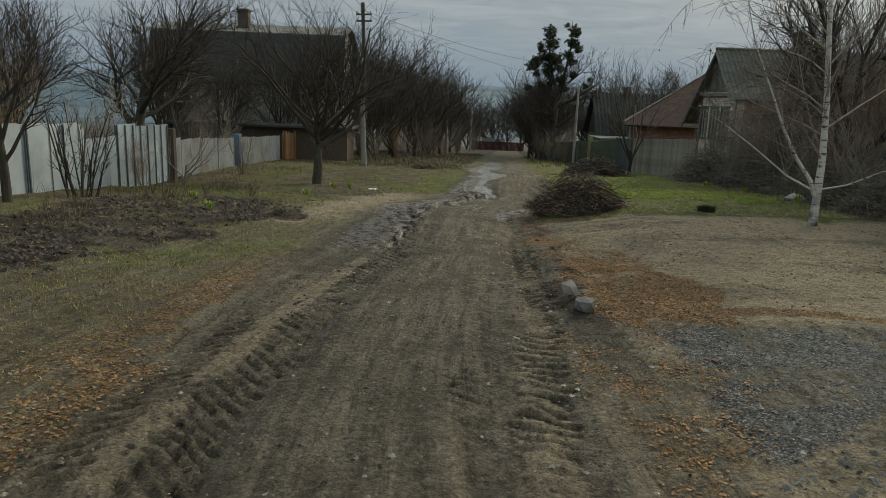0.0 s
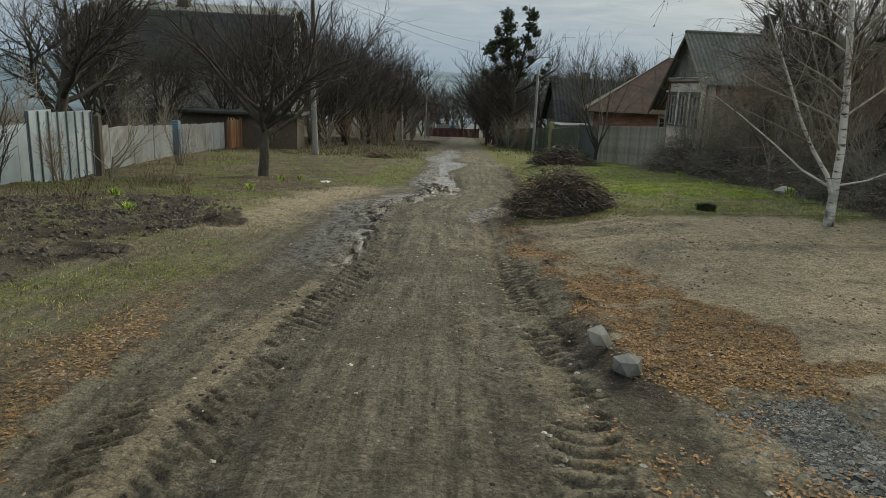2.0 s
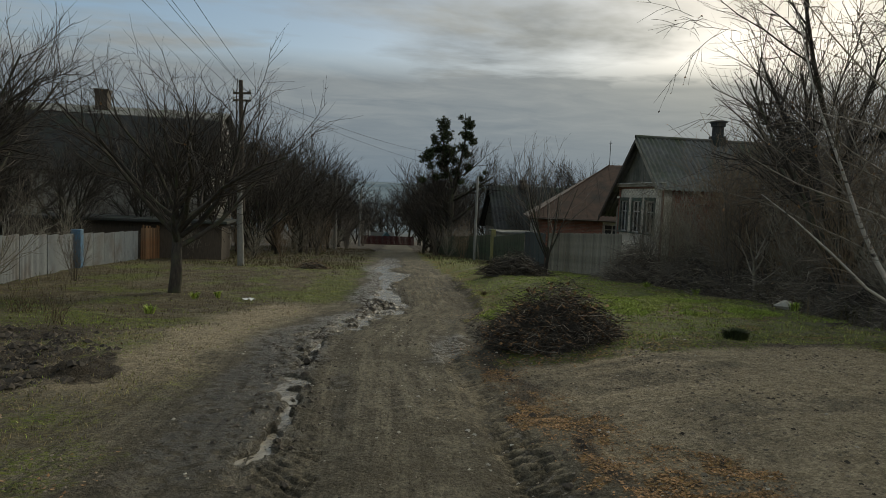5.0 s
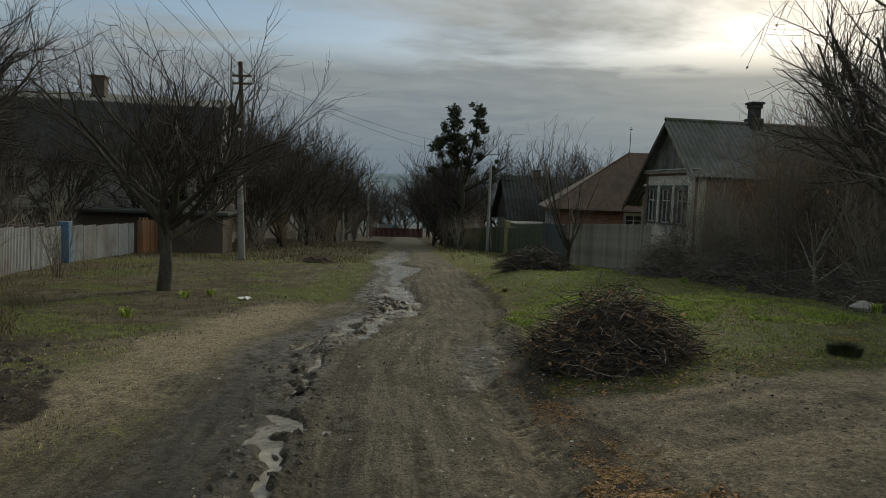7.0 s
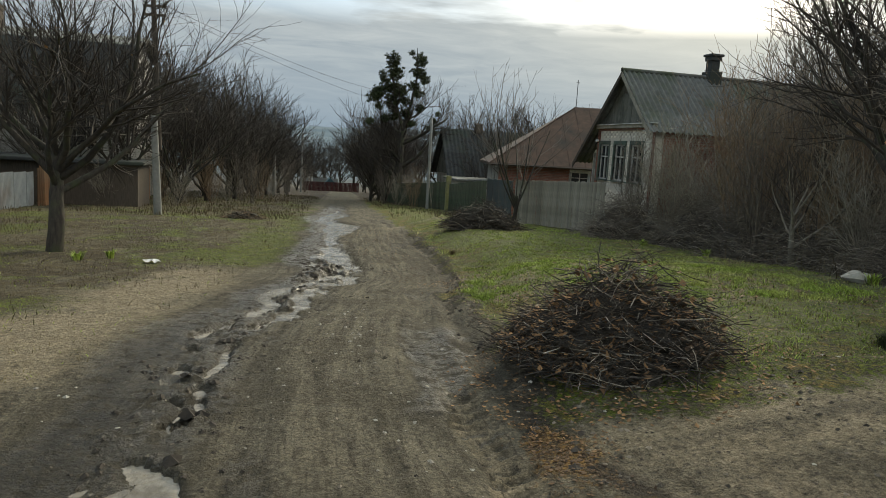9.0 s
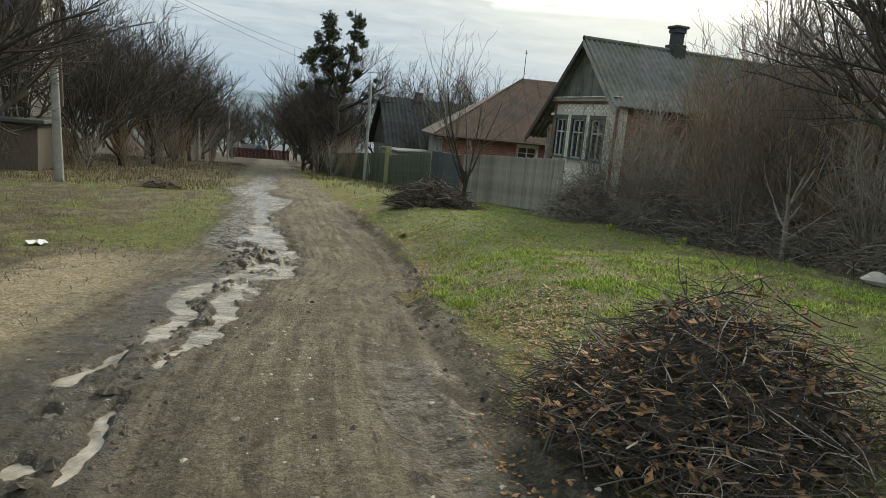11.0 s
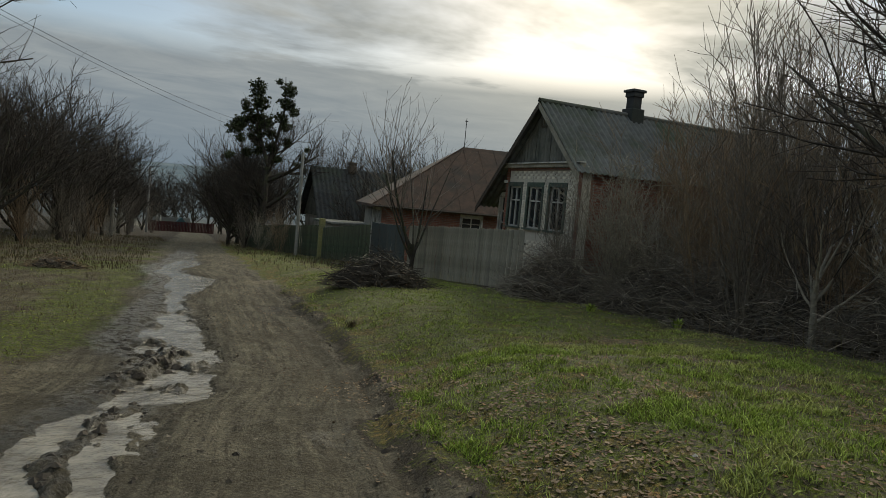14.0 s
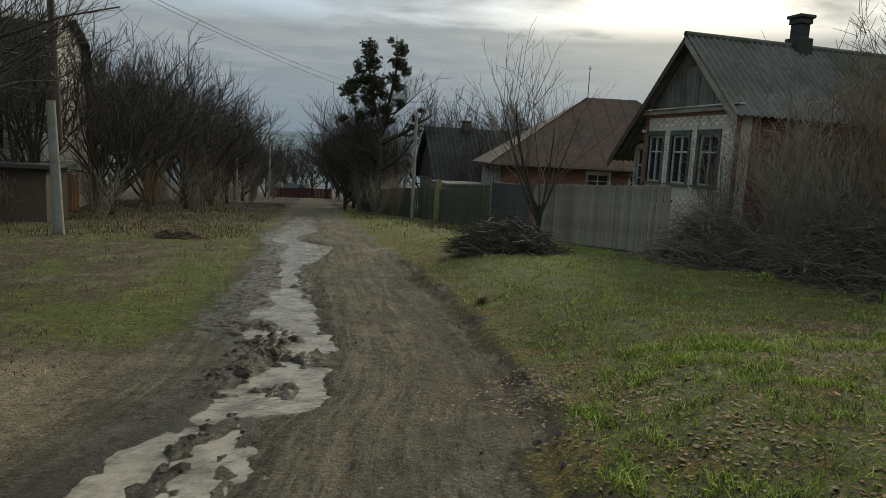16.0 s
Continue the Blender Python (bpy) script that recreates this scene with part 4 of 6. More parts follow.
        q0, q1 = ridge + Vector((-0.02, 0, -0.05)), ridge + run + Vector((-0.02, 0, -0.05))
        v = [bm.verts.new(p) for p in (q0, q1, q1 - Vector((0, 0, 0.17)), q0 - Vector((0, 0, 0.17)))]
        v += [bm.verts.new(p.co + Vector((0.03, 0, 0))) for p in v]
        for q in ((0, 1, 2, 3), (7, 6, 5, 4), (0, 4, 5, 1), (1, 5, 6, 2), (2, 6, 7, 3), (3, 7, 4, 0)):
            bm.faces.new([v[k] for k in q])
        bmesh.ops.recalc_face_normals(bm, faces=bm.faces)
        part("barge_board", bm, M["wood_dark"] if side > 0 else M["wood_grey"], h, "weathered barge board")
    link_mesh("ridge_cap", *tubes([[(over - 0.02, W / 2, A + 0.005, 0.07), (D + 0.2, W / 2, A + 0.005, 0.07)]], 8), M["slate"], h, flat=False)
    chimney(h, 3.0, W / 2, A - 0.35, 4.72 - base, 0.32, M["slate_dark"], "sooty brick chimney with stepped cap")
    # closed porch under the long side of the roof
    part("porch_wall", boxed(0.35, D - 2, W, W + 1.0, 0, 1.55), M["wood_dark"], h, "dark boarded porch")
    part("porch_gable", boxed(0.2, 0.35, W + 0.02, W + 1.0, 2.95, 3.12), M["board_gable"], h)
    part("porch_head", boxed(0.35, D - 2, W, W + 1.0, 2.75, 2.9), M["wood_dark"], h)
    window(h, 1, W + 0.15, W + 0.9, 1.55, 2.75, 0.35, -1, M["paint_white"], 0.08, (0.33, 0.66), (0.3, 0.6), "glazed porch light with pale frame")
    lamp = part("yard_lamp", boxed(-0.12, -0.03, W - 0.09, W + 0.01, E - 0.5, E - 0.42, bevel=0.01), M["paint_white"], h, "small white outdoor lamp")
    # whitewashed bricks, those clear of the fence as pieces
    brick = boxed(-0.012, 0.0, -0.12, 0.12, -0.032, 0.032)
    first = part("brick", brick, M["brick_white"], h)
    data, used = first.data, False
    for r in range(46):
        z = 0.08 + r * 0.077
        if z > E - 0.15 or z < 0.9:
            continue
        y = 0.24 + (0.125 if r % 2 else 0.0)
        while y < W - 0.27:
            if not any(a - 0.2 < y < b + 0.2 and 1.5 < z < 3.3 for a, b in wins):
                ob = first if not used else new("brick", data)
                used = True
                ob.parent = h
                ob.location = (rng.uniform(-0.003, 0.003), y, z)
            y += 0.25
    # narrow piers of bricks between and beside the windows
    narrow = boxed(-0.012, 0.0, -0.075, 0.075, -0.032, 0.032)
    first, used = part("brick", narrow, M["brick_white"], h), False
    for y in (0.33, 0.5, 1.52, 1.66, 2.6, 2.74):
        for r in range(19):
            ob = first if not used else new("brick", first.data)
            used = True
            ob.parent = h
            ob.location = (rng.uniform(-0.003, 0.003), y, 1.7 + r * 0.077)
    return h


def hip_house():
    base = -2.3
    h = thing("house", pose(10.6, 40.6, base, 0, 0, -14), "low house with a hipped rust-red sheet metal roof behind the fence", "house")
    D, W, E, T = 10.5, 9.0, 2.85, 6.05
    holes_f, holes_s = [(3.6, 4.5, 1.7, 2.6), (5.4, 6.3, 1.7, 2.6)], [(0.8, 1.4, 1.6, 2.6), (2.0, 2.6, 1.6, 2.6), (3.4, 4.0, 1.6, 2.6)]
    part("wall", wall_panel(bmesh.new(), 0.4, D, 0, E, 0.4, 0.7, [(a + 0.4, b + 0.4, c, d) for a, b, c, d in holes_f], 0), M["brick_red"], h, "grimy brick front wall")
    part("wall", wall_panel(bmesh.new(), 0.7, W, 0, E, 0.4, 0.7, [(a + 0.4, b + 0.4, c, d) for a, b, c, d in holes_s], 1), M["plaster"], h, "pale side wall")
    part("wall", boxed(0.7, D, W - 0.3, W, 0, E), M["brick_red"], h)
    part("wall", boxed(D - 0.3, D, 0.7, W - 0.3, 0, E), M["brick_red"], h)
    for a, b, c, d in holes_f:
        window(h, 0, a + 0.4, b + 0.4, c, d, 0.4, -1, M["paint_white"], 0.08, label="small white-framed window")
    for a, b, c, d in holes_s:
        window(h, 1, a + 0.4, b + 0.4, c, d, 0.4, -1, M["paint_white"], 0.07, label="small white-framed window")
    bm = bmesh.new()
    c = [bm.verts.new(p) for p in ((-0.1, -0.1, E), (D + 0.4, -0.1, E), (D + 0.4, W + 0.4, E), (-0.1, W + 0.4, E))]
    low = [bm.verts.new(p.co - Vector((0, 0, 0.12))) for p in c]
    t = [bm.verts.new(p) for p in ((4.7, W / 2 - 0.2, T), (D - 3.5, W / 2 - 0.2, T))]
    for q in ((c[0], c[1], t[1], t[0]), (c[1], c[2], t[1]), (c[2], c[3], t[0], t[1]), (c[3], c[0], t[0]), low[::-1]):
        bm.faces.new(q)
    for i in range(4):
        bm.faces.new((c[i], low[i], low[(i + 1) % 4], c[(i + 1) % 4]))
    bmesh.ops.recalc_face_normals(bm, faces=bm.faces)
    roof = part("roof", bm, M["roof_rust"], h, "rust-red seamed sheet metal roof")
    a, b, top = Vector((-0.1, -0.1, E)), Vector((D + 0.4, -0.1, E)), Vector((4.7, W / 2 - 0.2, T))
    seams = [[(*(a + Vector((0, 0, 0.02))), 0.03), (*(top + Vector((0, 0, 0.02))), 0.03)]]
    for k in range(1, 14):
        f = k / 14
        s = a.lerp(b, f)
        g = min(1.0, f * (D + 0.5) / 4.8, (1 - f) * (D + 0.5) / 3.6)
        e = s + Vector((0, (W / 2 - 0.1) * g, (T - E) * g))
        seams.append([(*(s + Vector((0, 0, 0.015))), 0.014), (*(e + Vector((0, 0, 0.015))), 0.014)])
    link_mesh("seams", *tubes(seams, 4), M["roof_rust"], roof)
    link_mesh("aerial", *tubes([[(4.7, W / 2 - 0.2, T, 0.02), (4.7, W / 2 - 0.2, T + 1.45, 0.018)], [(4.62, W / 2 - 0.2, T + 1.3, 0.02), (4.78, W / 2 - 0.2, T + 1.3, 0.02)]], 5), M["black"], h, "thin aerial mast")
    link_mesh("eave_board", *tubes([[(-0.1, -0.12, E - 0.06, 0.05), (D + 0.4, -0.12, E - 0.06, 0.05)]], 4), M["wood_dark"], h)
    return h


def dark_house():
    base = -3.3
    h = thing("house", pose(12.6, 56.0, base), "dark old house with a steep grey roof and brick chimney", "house")
    D, W, E, A = 6.0, 5.0, 2.6, 5.9
    part("wall", boxed(0.2, D, 0.2, W, 0, E), M["plaster"], h, "grimy plastered wall")
    for x in (1.0, 3.2):
        window(h, 0, x, x + 0.8, 1.1, 2.1, 0.2, -1, M["paint_white"], 0.08, label="small pale-framed window")
    for y0, y1 in ((-0.2, W / 2), (W + 0.4, W / 2)):
        wave_roof(h, M["slate_dark"], "dark corrugated roof", (-0.3, y1 + 0.1, A), (D + 0.3, y1 + 0.1, A), (0, y0 - y1, E - A - 0.1), rows=4, waves=0.3)
    bm = bmesh.new()
    v = [bm.verts.new(p) for p in ((0.1, 0.2, E), (0.1, W, E), (0.1, W / 2 + 0.1, A - 0.1), (0.2, 0.2, E), (0.2, W, E), (0.2, W / 2 + 0.1, A - 0.1))]
    for q in ((0, 2, 1), (3, 4, 5), (0, 1, 4, 3), (1, 2, 5, 4), (2, 0, 3, 5)):
        bm.faces.new([v[i] for i in q])
    part("pediment", bm, M["board_gable"], h, "grey boarded gable")
    chimney(h, 2.6, W / 2, A - 0.3, A + 0.5, 0.42, M["wood_dark"], "sooty dark brick chimney")
    s = thing("shed", pose(10.9, 47.6, -2.5), "small whitewashed shed with a flat lean-to roof", "shed")
    part("wall", boxed(0, 2.3, 0, 3.0, 0, 1.75), M["plaster"], s)
    part("roof", boxed(-0.2, 2.5, -0.25, 3.2, 1.75, 1.87, bevel=0.02), M["slate"], s, "thin flat grey roof")
    return h


def white_house():
    """Long house on the left with a tall dark mansard roof and a white brick gable end."""
    base = -2.8
    h = thing("house", pose(-19.0, 46.0, base), "large white brick house with a tall dark mansard roof", "house")
    D, W, E, K, A = 12.0, 8.5, 4.9, 8.1, 8.85
    holes = [(0.8, 2.4, 2.85, 4.4), (9.2, 10.6, 2.85, 4.4)]
    part("wall", wall_panel(bmesh.new(), 0, D, 0, E, 0, 0.35, holes, 0), M["brick_silicate"], h, "white silicate brick front")
    part("wall", boxed(0, 0.35, 0.35, W, 0, E), M["brick_silicate"], h)
    part("wall", boxed(0.35, D - 0.35, W - 0.35, W, 0, E), M["brick_silicate"], h)
    bm = boxed(D - 0.35, D, 0.35, W, 0, E)
    v = [bm.verts.new(p) for p in ((D, 0.35, E), (D, W, E), (D, W - 1.3, K - 0.15), (D, W / 2, A - 0.15), (D, 1.3, K - 0.15))]
    bm.faces.new(v)
    v = [bm.verts.new((D - 0.35, p.co.y, p.co.z)) for p in v]
    bm.faces.new(v[::-1])
    part("gable_wall", bm, M["brick_silicate"], h, "white brick gable end")
    for a, b, c, d in holes:
        window(h, 0, a, b, c, d, 0, -1, M["paint_white"], 0.1, (0.33, 0.66), (0.7,), "dark window with white frame and glazing bars")
    rows = (((-0.35, E - 0.1), (1.15, K)), ((1.15, K), (W / 2, A)), ((W / 2, A), (W - 1.15, K)), ((W - 1.15, K), (W + 0.35, E - 0.1)))
    for i, ((y0, z0), (y1, z1)) in enumerate(rows):
        bm = bmesh.new()
        nrm = Vector((0, -(z1 - z0), y1 - y0)).normalized() * 0.1
        pts = [Vector((-0.4, y0, z0)), Vector((D + 0.4, y0, z0)), Vector((D + 0.4, y1, z1)), Vector((-0.4, y1, z1))]
        v = [bm.verts.new(p) for p in pts] + [bm.verts.new(p + nrm) for p in pts]
        for q in ((0, 3, 2, 1), (4, 5, 6, 7), (0, 1, 5, 4), (1, 2, 6, 5), (2, 3, 7, 6), (3, 0, 4, 7)):
            bm.faces.new([v[k] for k in q])
        part("roof", bm, M["slate_dark"] if i in (0, 3) else M["slate"], h, "dark mansard slope" if i in (0, 3) else "lighter grey upper roof")
    chimney(h, 5.2, 3.0, K, A + 0.95, 0.7, M["wood_dark"], "sooty dark brick chimney")
    s = thing("shed", pose(-15.5, 40.0, -2.3), "dark low outbuilding with a black roof behind the fence", "shed")
    part("wall", boxed(0, 10, 0, 3, 0, 1.9), M["wood_dark"], s, "dark boarded wall")
    part("roof", boxed(-0.3, 10.3, -0.4, 3.3, 1.9, 2.06, bevel=0.03), M["slate_dark"], s, "black sheet roof")
    return h


def far_houses():
    base = -7.3
    h = thing("house", pose(6.0, 124.0, base - 0.25) @ Matrix.Scale(0.62, 4), "small distant house with a teal gable roof and white chimneys", "house")
    part("wall", boxed(0, 8, 0, 6, 0, 2.6), M["plaster"], h, "pale wall")
    for x in (1.0, 3.2, 5.6):
        window(h, 0, x, x + 0.9, 1.0, 2.1, 0, -1, M["paint_white"], 0.12, label="white-framed window")
    bm = bmesh.new()
    v = [bm.verts.new(p) for p in ((-0.5, -0.6, 2.5), (8.5, -0.6, 2.5), (8.5, 6.5, 2.5), (-0.5, 6.5, 2.5), (-0.5, 3, 4.2), (8.5, 3, 4.2))]
    for q in ((0, 1, 5, 4), (2, 3, 4, 5), (3, 0, 4), (1, 2, 5), (3, 2, 1, 0)):
        bm.faces.new([v[i] for i in q])
    part("roof", bm, M["slate_dark"], h, "dark roof")
    bm = bmesh.new()
    v = [bm.verts.new(p) for p in ((4.2, -1.0, 2.4), (8.2, -1.0, 2.4), (6.2, -1.0, 4.5), (4.2, 3, 2.4), (8.2, 3, 2.4), (6.2, 3, 4.5))]
    for q in ((0, 1, 2), (0, 2, 5, 3), (1, 4, 5, 2)):
        bm.faces.new([v[i] for i in q])
    part("front_gable", bm, M["teal"], h, "teal painted gable")
    for x in (0.6, 1.4):
        part("chimney", boxed(x, x + 0.35, 1, 1.35, 2.4, 4.6), M["paint_white"], h, "white chimney")
    f = thing("fence", pose(0, 0, 0), "dark red board fence across the end of the street", "fence")
    for k in range(46):
        x = 4.8 + k * 0.2
        y = 119.5 - 0.02 * k
        z = float(terrain(x, y))
        part("board", boxed(x, x + 0.18, y, y + 0.03, z - 0.3, z + 1.45), M["red_fence"], f)
    wl = thing("gate_pillars", pose(0.2, 96.0, float(terrain(0.2, 96.0))), "pale masonry gate pillars beside a light wall", "gate")
    for x in (0, 1.9):
        part("pillar", boxed(x, x + 0.5, 0, 0.5, -0.4, 1.9, bevel=0.03), M["plaster"], wl)
    part("wall", boxed(-2.2, 0, 0.15, 0.35, -0.4, 1.3), M["plaster"], wl)


def glazed_house():
    """A veranda with white window bars behind the thicket on the right."""
    h = thing("house", pose(10.7, 13.2, -0.75), "grey wooden veranda with white glazing bars behind the thicket", "house")
    part("wall", boxed(0, 0.25, -6.0, 3.4, -0.3, 2.6), M["wood_dark"], h, "dark boarded wall")
    part("head_wall", boxed(0, 0.25, -6.0, 3.4, 3.6, 3.75), M["wood_grey"], h)
    part("back_wall", boxed(5, 5.2, -6, 3.4, 0, 3.8), M["brick_red"], h)
    part("end_wall", boxed(0.25, 5, 3.2, 3.4, 0, 3.8), M["brick_red"], h)
    for k in range(4):
        y = -5.8 + k * 2.3
        window(h, 1, y, y + 2.0, 2.6, 3.6, 0, -1, M["paint_white"], 0.1, (0.25, 0.5, 0.75), (0.5,), "veranda window with white bars")
    for y0, y1 in ((-6.4, -1.3), (3.8, -1.3)):
        wave_roof(h, M["slate_dark"], "dark corrugated roof", (-0.3, y1, 5.0), (5.5, y1, 5.0), (0, y0 - y1, -1.4), rows=4, waves=0.3)


brick_house(), hip_house(), dark_house(), white_house(), far_houses(), glazed_house()


# ---- fences, gates, poles ----


def board_fence(name, a, b, top_a, top_b, low, mat, label, width=0.095, gap=0.008, thick=0.02, jitter=0.02, rails=True, sort="fence", seed=1, back=1):
    """Upright boards from a to b on two rails. top_a, top_b: height of the top at both ends; low: how far a board reaches below it."""
    rng = random.Random(seed)
    a, b = Vector((*a, 0)), Vector((*b, 0))
    d = (b - a).normalized()
    yaw = math.degrees(math.atan2(d.y, d.x))
    f = thing(name, pose(a.x, a.y, 0, 0, 0, yaw), label, sort)
    length = (b - a).length
    n = int(length / (width + gap))
    shapes = []
    for k in range(5):
        t = rng.uniform(-jitter, jitter)
        shapes.append(part("board", boxed(0, width, -thick / 2, thick / 2, -low, t, bevel=0.004), mat, f))
    for i in range(n):
        ob = shapes[i] if i < 5 else new("board", shapes[rng.randrange(5)].data)
        ob.parent = f
        g = i / n
        ob.location = (i * (width + gap), rng.uniform(-0.006, 0.006), top_a + (top_b - top_a) * g)
        ob.rotation_euler = (rng.uniform(-0.01, 0.01), rng.uniform(-0.008, 0.008), 0)
    if rails:
        for drop in (0.35, low - 0.35):
            q = [(0, back * (thick + 0.02), top_a - drop, 0.035), (length, back * (thick + 0.02), top_b - drop, 0.035)]
            link_mesh("rail", *tubes([q], 4), M["wood_dark"], f)
    return f


def sheet_fence(name, a, b, top_a, top_b, low, mat, label, pitch=0.08, depth=0.012, battens=0.0, seed=2):
    """Ribbed metal sheets from a to b."""
    rng = random.Random(seed)
    a, b = Vector((*a, 0)), Vector((*b, 0))
    d = (b - a).normalized()
    f = thing(name, pose(a.x, a.y, 0, 0, 0, math.degrees(math.atan2(d.y, d.x))), label, "fence")
    length, x = (b - a).length, 0.0
    while x < length - 0.05:
        w = min(1.15, length - x) - 0.006
        z = top_a + (top_b - top_a) * (x + w / 2) / length + rng.uniform(-0.02, 0.02)
        verts, faces = [], []
        steps = max(4, int(w / pitch * 4))
        for k in range(steps + 1):
            u = k / 4 % 1
            y = depth * (1 if 0.25 <= u <= 0.5 else -1) if pitch < 0.3 else depth * math.sin(k * 1.3)
            for side in (0, 0.003):
                verts += [(x + w * k / steps, y + side, z - low), (x + w * k / steps, y + side, z)]
        for k in range(steps):
            q = 4 * k
            faces += [(q, q + 4, q + 5, q + 1), (q + 2, q + 3, q + 7, q + 6), (q + 1, q + 5, q + 7, q + 3)]
        ob = link_mesh("sheet", verts, faces, mat, f)
        ob.rotation_euler = (0, 0, rng.uniform(-0.004, 0.004))
        x += w + 0.006
    if battens:
        k = 0
        while k * battens < length:
            q = k * battens
            z = top_a + (top_b - top_a) * q / length
            part("batten", boxed(q, q + 0.035, -0.04, -depth - 0.004, z - low, z - 0.01), M["batten"], f)
            part("batten", boxed(q, q + 0.035, depth + 0.006, 0.04, z - low, z - 0.01), M["batten"], f)
            k += 1
    return f


board_fence("picket_fence", (10.1, 27.6), (9.05, 32.9), 0.33, 0.04, 1.68, M["wood_grey"], "weathered grey picket fence of close-set boards", back=-1)
gate = board_fence("gate", (9.02, 33.05), (9.25, 37.0), 0.0, -0.12, 1.65, M["gate_dark"], "dark painted sheet metal gate", 0.95, 0.01, 0.03, 0.0, True, "gate", 5, -1)
board_fence("green_fence", (9.28, 37.2), (9.7, 45.2), -0.2, -0.85, 1.5, M["fence_green"], "shabby dark green board fence", 0.12, 0.02, seed=3, back=-1)
board_fence("green_fence", (9.8, 45.7), (8.9, 62.0), -0.75, -1.9, 1.6, M["fence_green"], "shabby dark green board fence", 0.14, 0.03, seed=4, back=-1)
post = thing("gate_post", pose(9.7, 45.4, -2.35), "lichen-yellow concrete gate post", "post")
part("shaft", boxed(-0.13, 0.13, -0.13, 0.13, -0.3, 1.95, bevel=0.02), M["post_yellow"], post)
sheet_fence("metal_fence", (-8.8, 6.0), (-8.68, 16.6), 1.0, 0.62, 1.75, M["sheet_white"], "white sheet metal fence with a few slate-blue seams", 0.46, 0.004, 1.38)
sheet_fence("metal_fence", (-8.68, 16.65), (-8.66, 18.2), 0.2, 0.3, 1.4, M["sheet_white"], "low patched sheet of the white metal fence", 0.46, 0.004, 0.0)
sheet_fence("metal_fence", (-8.66, 18.25), (-8.6, 21.6), 0.55, 0.42, 1.75, M["sheet_white"], "white sheet metal fence with close slate-blue seams", 0.46, 0.004, 0.46)
sheet_fence("corrugated_fence", (-8.85, 22.3), (-9.27, 30.9), -0.05, -0.5, 1.3, M["sheet_grey"], "pale grey corrugated metal fence", 0.1, 0.012)
sheet_fence("corrugated_fence", (-9.2, 31.3), (-8.85, 37.8), -0.5, -0.72, 1.3, M["sheet_grey"], "pale grey corrugated metal fence, rusty at its foot", 0.1, 0.012, seed=6)
board_fence("board_fence", (-8.8, 38.0), (-6.6, 50.5), -0.55, -1.0, 1.75, M["wood_rust"], "russet and grey rough board fence", 0.15, 0.02, 0.03, 0.09, seed=8)
for x, y, top, mat, label, w in ((-9.25, 31.1, -0.33, "post_blue", "square post in faded blue paint", 0.17), (-8.65, 21.95, 0.3, "wood_dark", "rotten dark wooden post", 0.12)):
    p = thing("fence_post", pose(x, y, 0), label, "post")
    part("shaft", boxed(-w, w, -w, w, ground_z(x, y) - 0.3, top, bevel=0.015), M[mat], p)
board_fence("teal_fence", (10.1, 8.5), (10.3, 16.2), 0.95, 0.7, 1.6, M["gate_dark"], "dark teal board fence behind the shrubs", 0.14, 0.015, seed=9, back=-1)


def utility_pole(x, y, h, lean, lamp=False, concrete=1.0, arms=True):
    z = ground_z(x, y)
    p = thing("utility_pole", pose(x, y, z, 0, lean, 0), "grey concrete utility pole with a wooden top and insulators" if concrete < 1 else "grey concrete utility pole", "utility pole")
    f = concrete
    link_mesh("shaft", *tubes([[(0, 0, -0.4, 0.15 if arms else 0.1), (0, 0, h * f, 0.11 if arms else 0.075)]], 8), M["concrete"], p, flat=False)
    if f < 1:
        link_mesh("timber", *tubes([[(0.1, 0.16, h * f - 1.2, 0.1), (0.1, 0.16, h, 0.085)]], 8), M["wood_dark"], p, "dark tarred timber", flat=False)
    for k, dz in enumerate((0.55, 0.85) if arms else ()):
        arm = part("crossarm", boxed(-0.32 + 0.1, 0.52, 0.05, 0.13, h - dz - 0.04, h - dz + 0.04), M["wood_dark"], p)
        for u in (-0.18, 0.48):
            link_mesh("insulator", *tubes([[(u, 0.09, h - dz + 0.04, 0.035), (u, 0.09, h - dz + 0.13, 0.05), (u, 0.09, h - dz + 0.17, 0.02)]], 8), M["porcelain"], arm)
    if lamp:
        link_mesh("street_light", *tubes([[(0, -0.1, h * 0.62, 0.02), (0.1, -0.5, h * 0.66, 0.02), (0.12, -0.62, h * 0.655, 0.07), (0.13, -0.8, h * 0.65, 0.05)]], 6), M["porcelain"], p, "small grey street light")
    return p


utility_pole(-3.9, 34.5, 7.8, -2.0, True, 0.45)
utility_pole(9.18, 48.2, 5.4, 0, arms=False)
utility_pole(0.4, 70.0, 7.5, 0)
utility_pole(4.0, 98.0, 7.5, 0)


def wire(a, b, sag, r=0.008):
    a, b = Vector(a), Vector(b)
    line = [(*(a.lerp(b, k / 24) - Vector((0, 0, sag * 4 * (k / 24) * (1 - k / 24)))), r) for k in range(25)]
    return tagged(link_mesh("cable", *tubes([line], 4), M["black"]), "thin black overhead cable sagging between poles", "cable", "overhead cables")


wire((-4.0, 34.5, 5.55), (10.0, 62.0, 5.0), 0.5)
wire((-3.6, 34.6, 5.25), (9.18, 48.2, 2.9), 0.35, 0.006)
for k in range(4):
    wire((-4.1 + 0.25 * k, 34.5, 5.25 + 0.25 * (k % 2)), (-7.5 + 0.7 * k, -4.0, 9.5 + 0.3 * (k % 2)), 0.6, 0.008)
wire((-3.8, 34.6, 5.5), (0.4, 70.0, 3.4), 0.4, 0.007)
wire((0.4, 70.0, 3.6), (4.0, 98.0, 1.6), 0.4, 0.01)

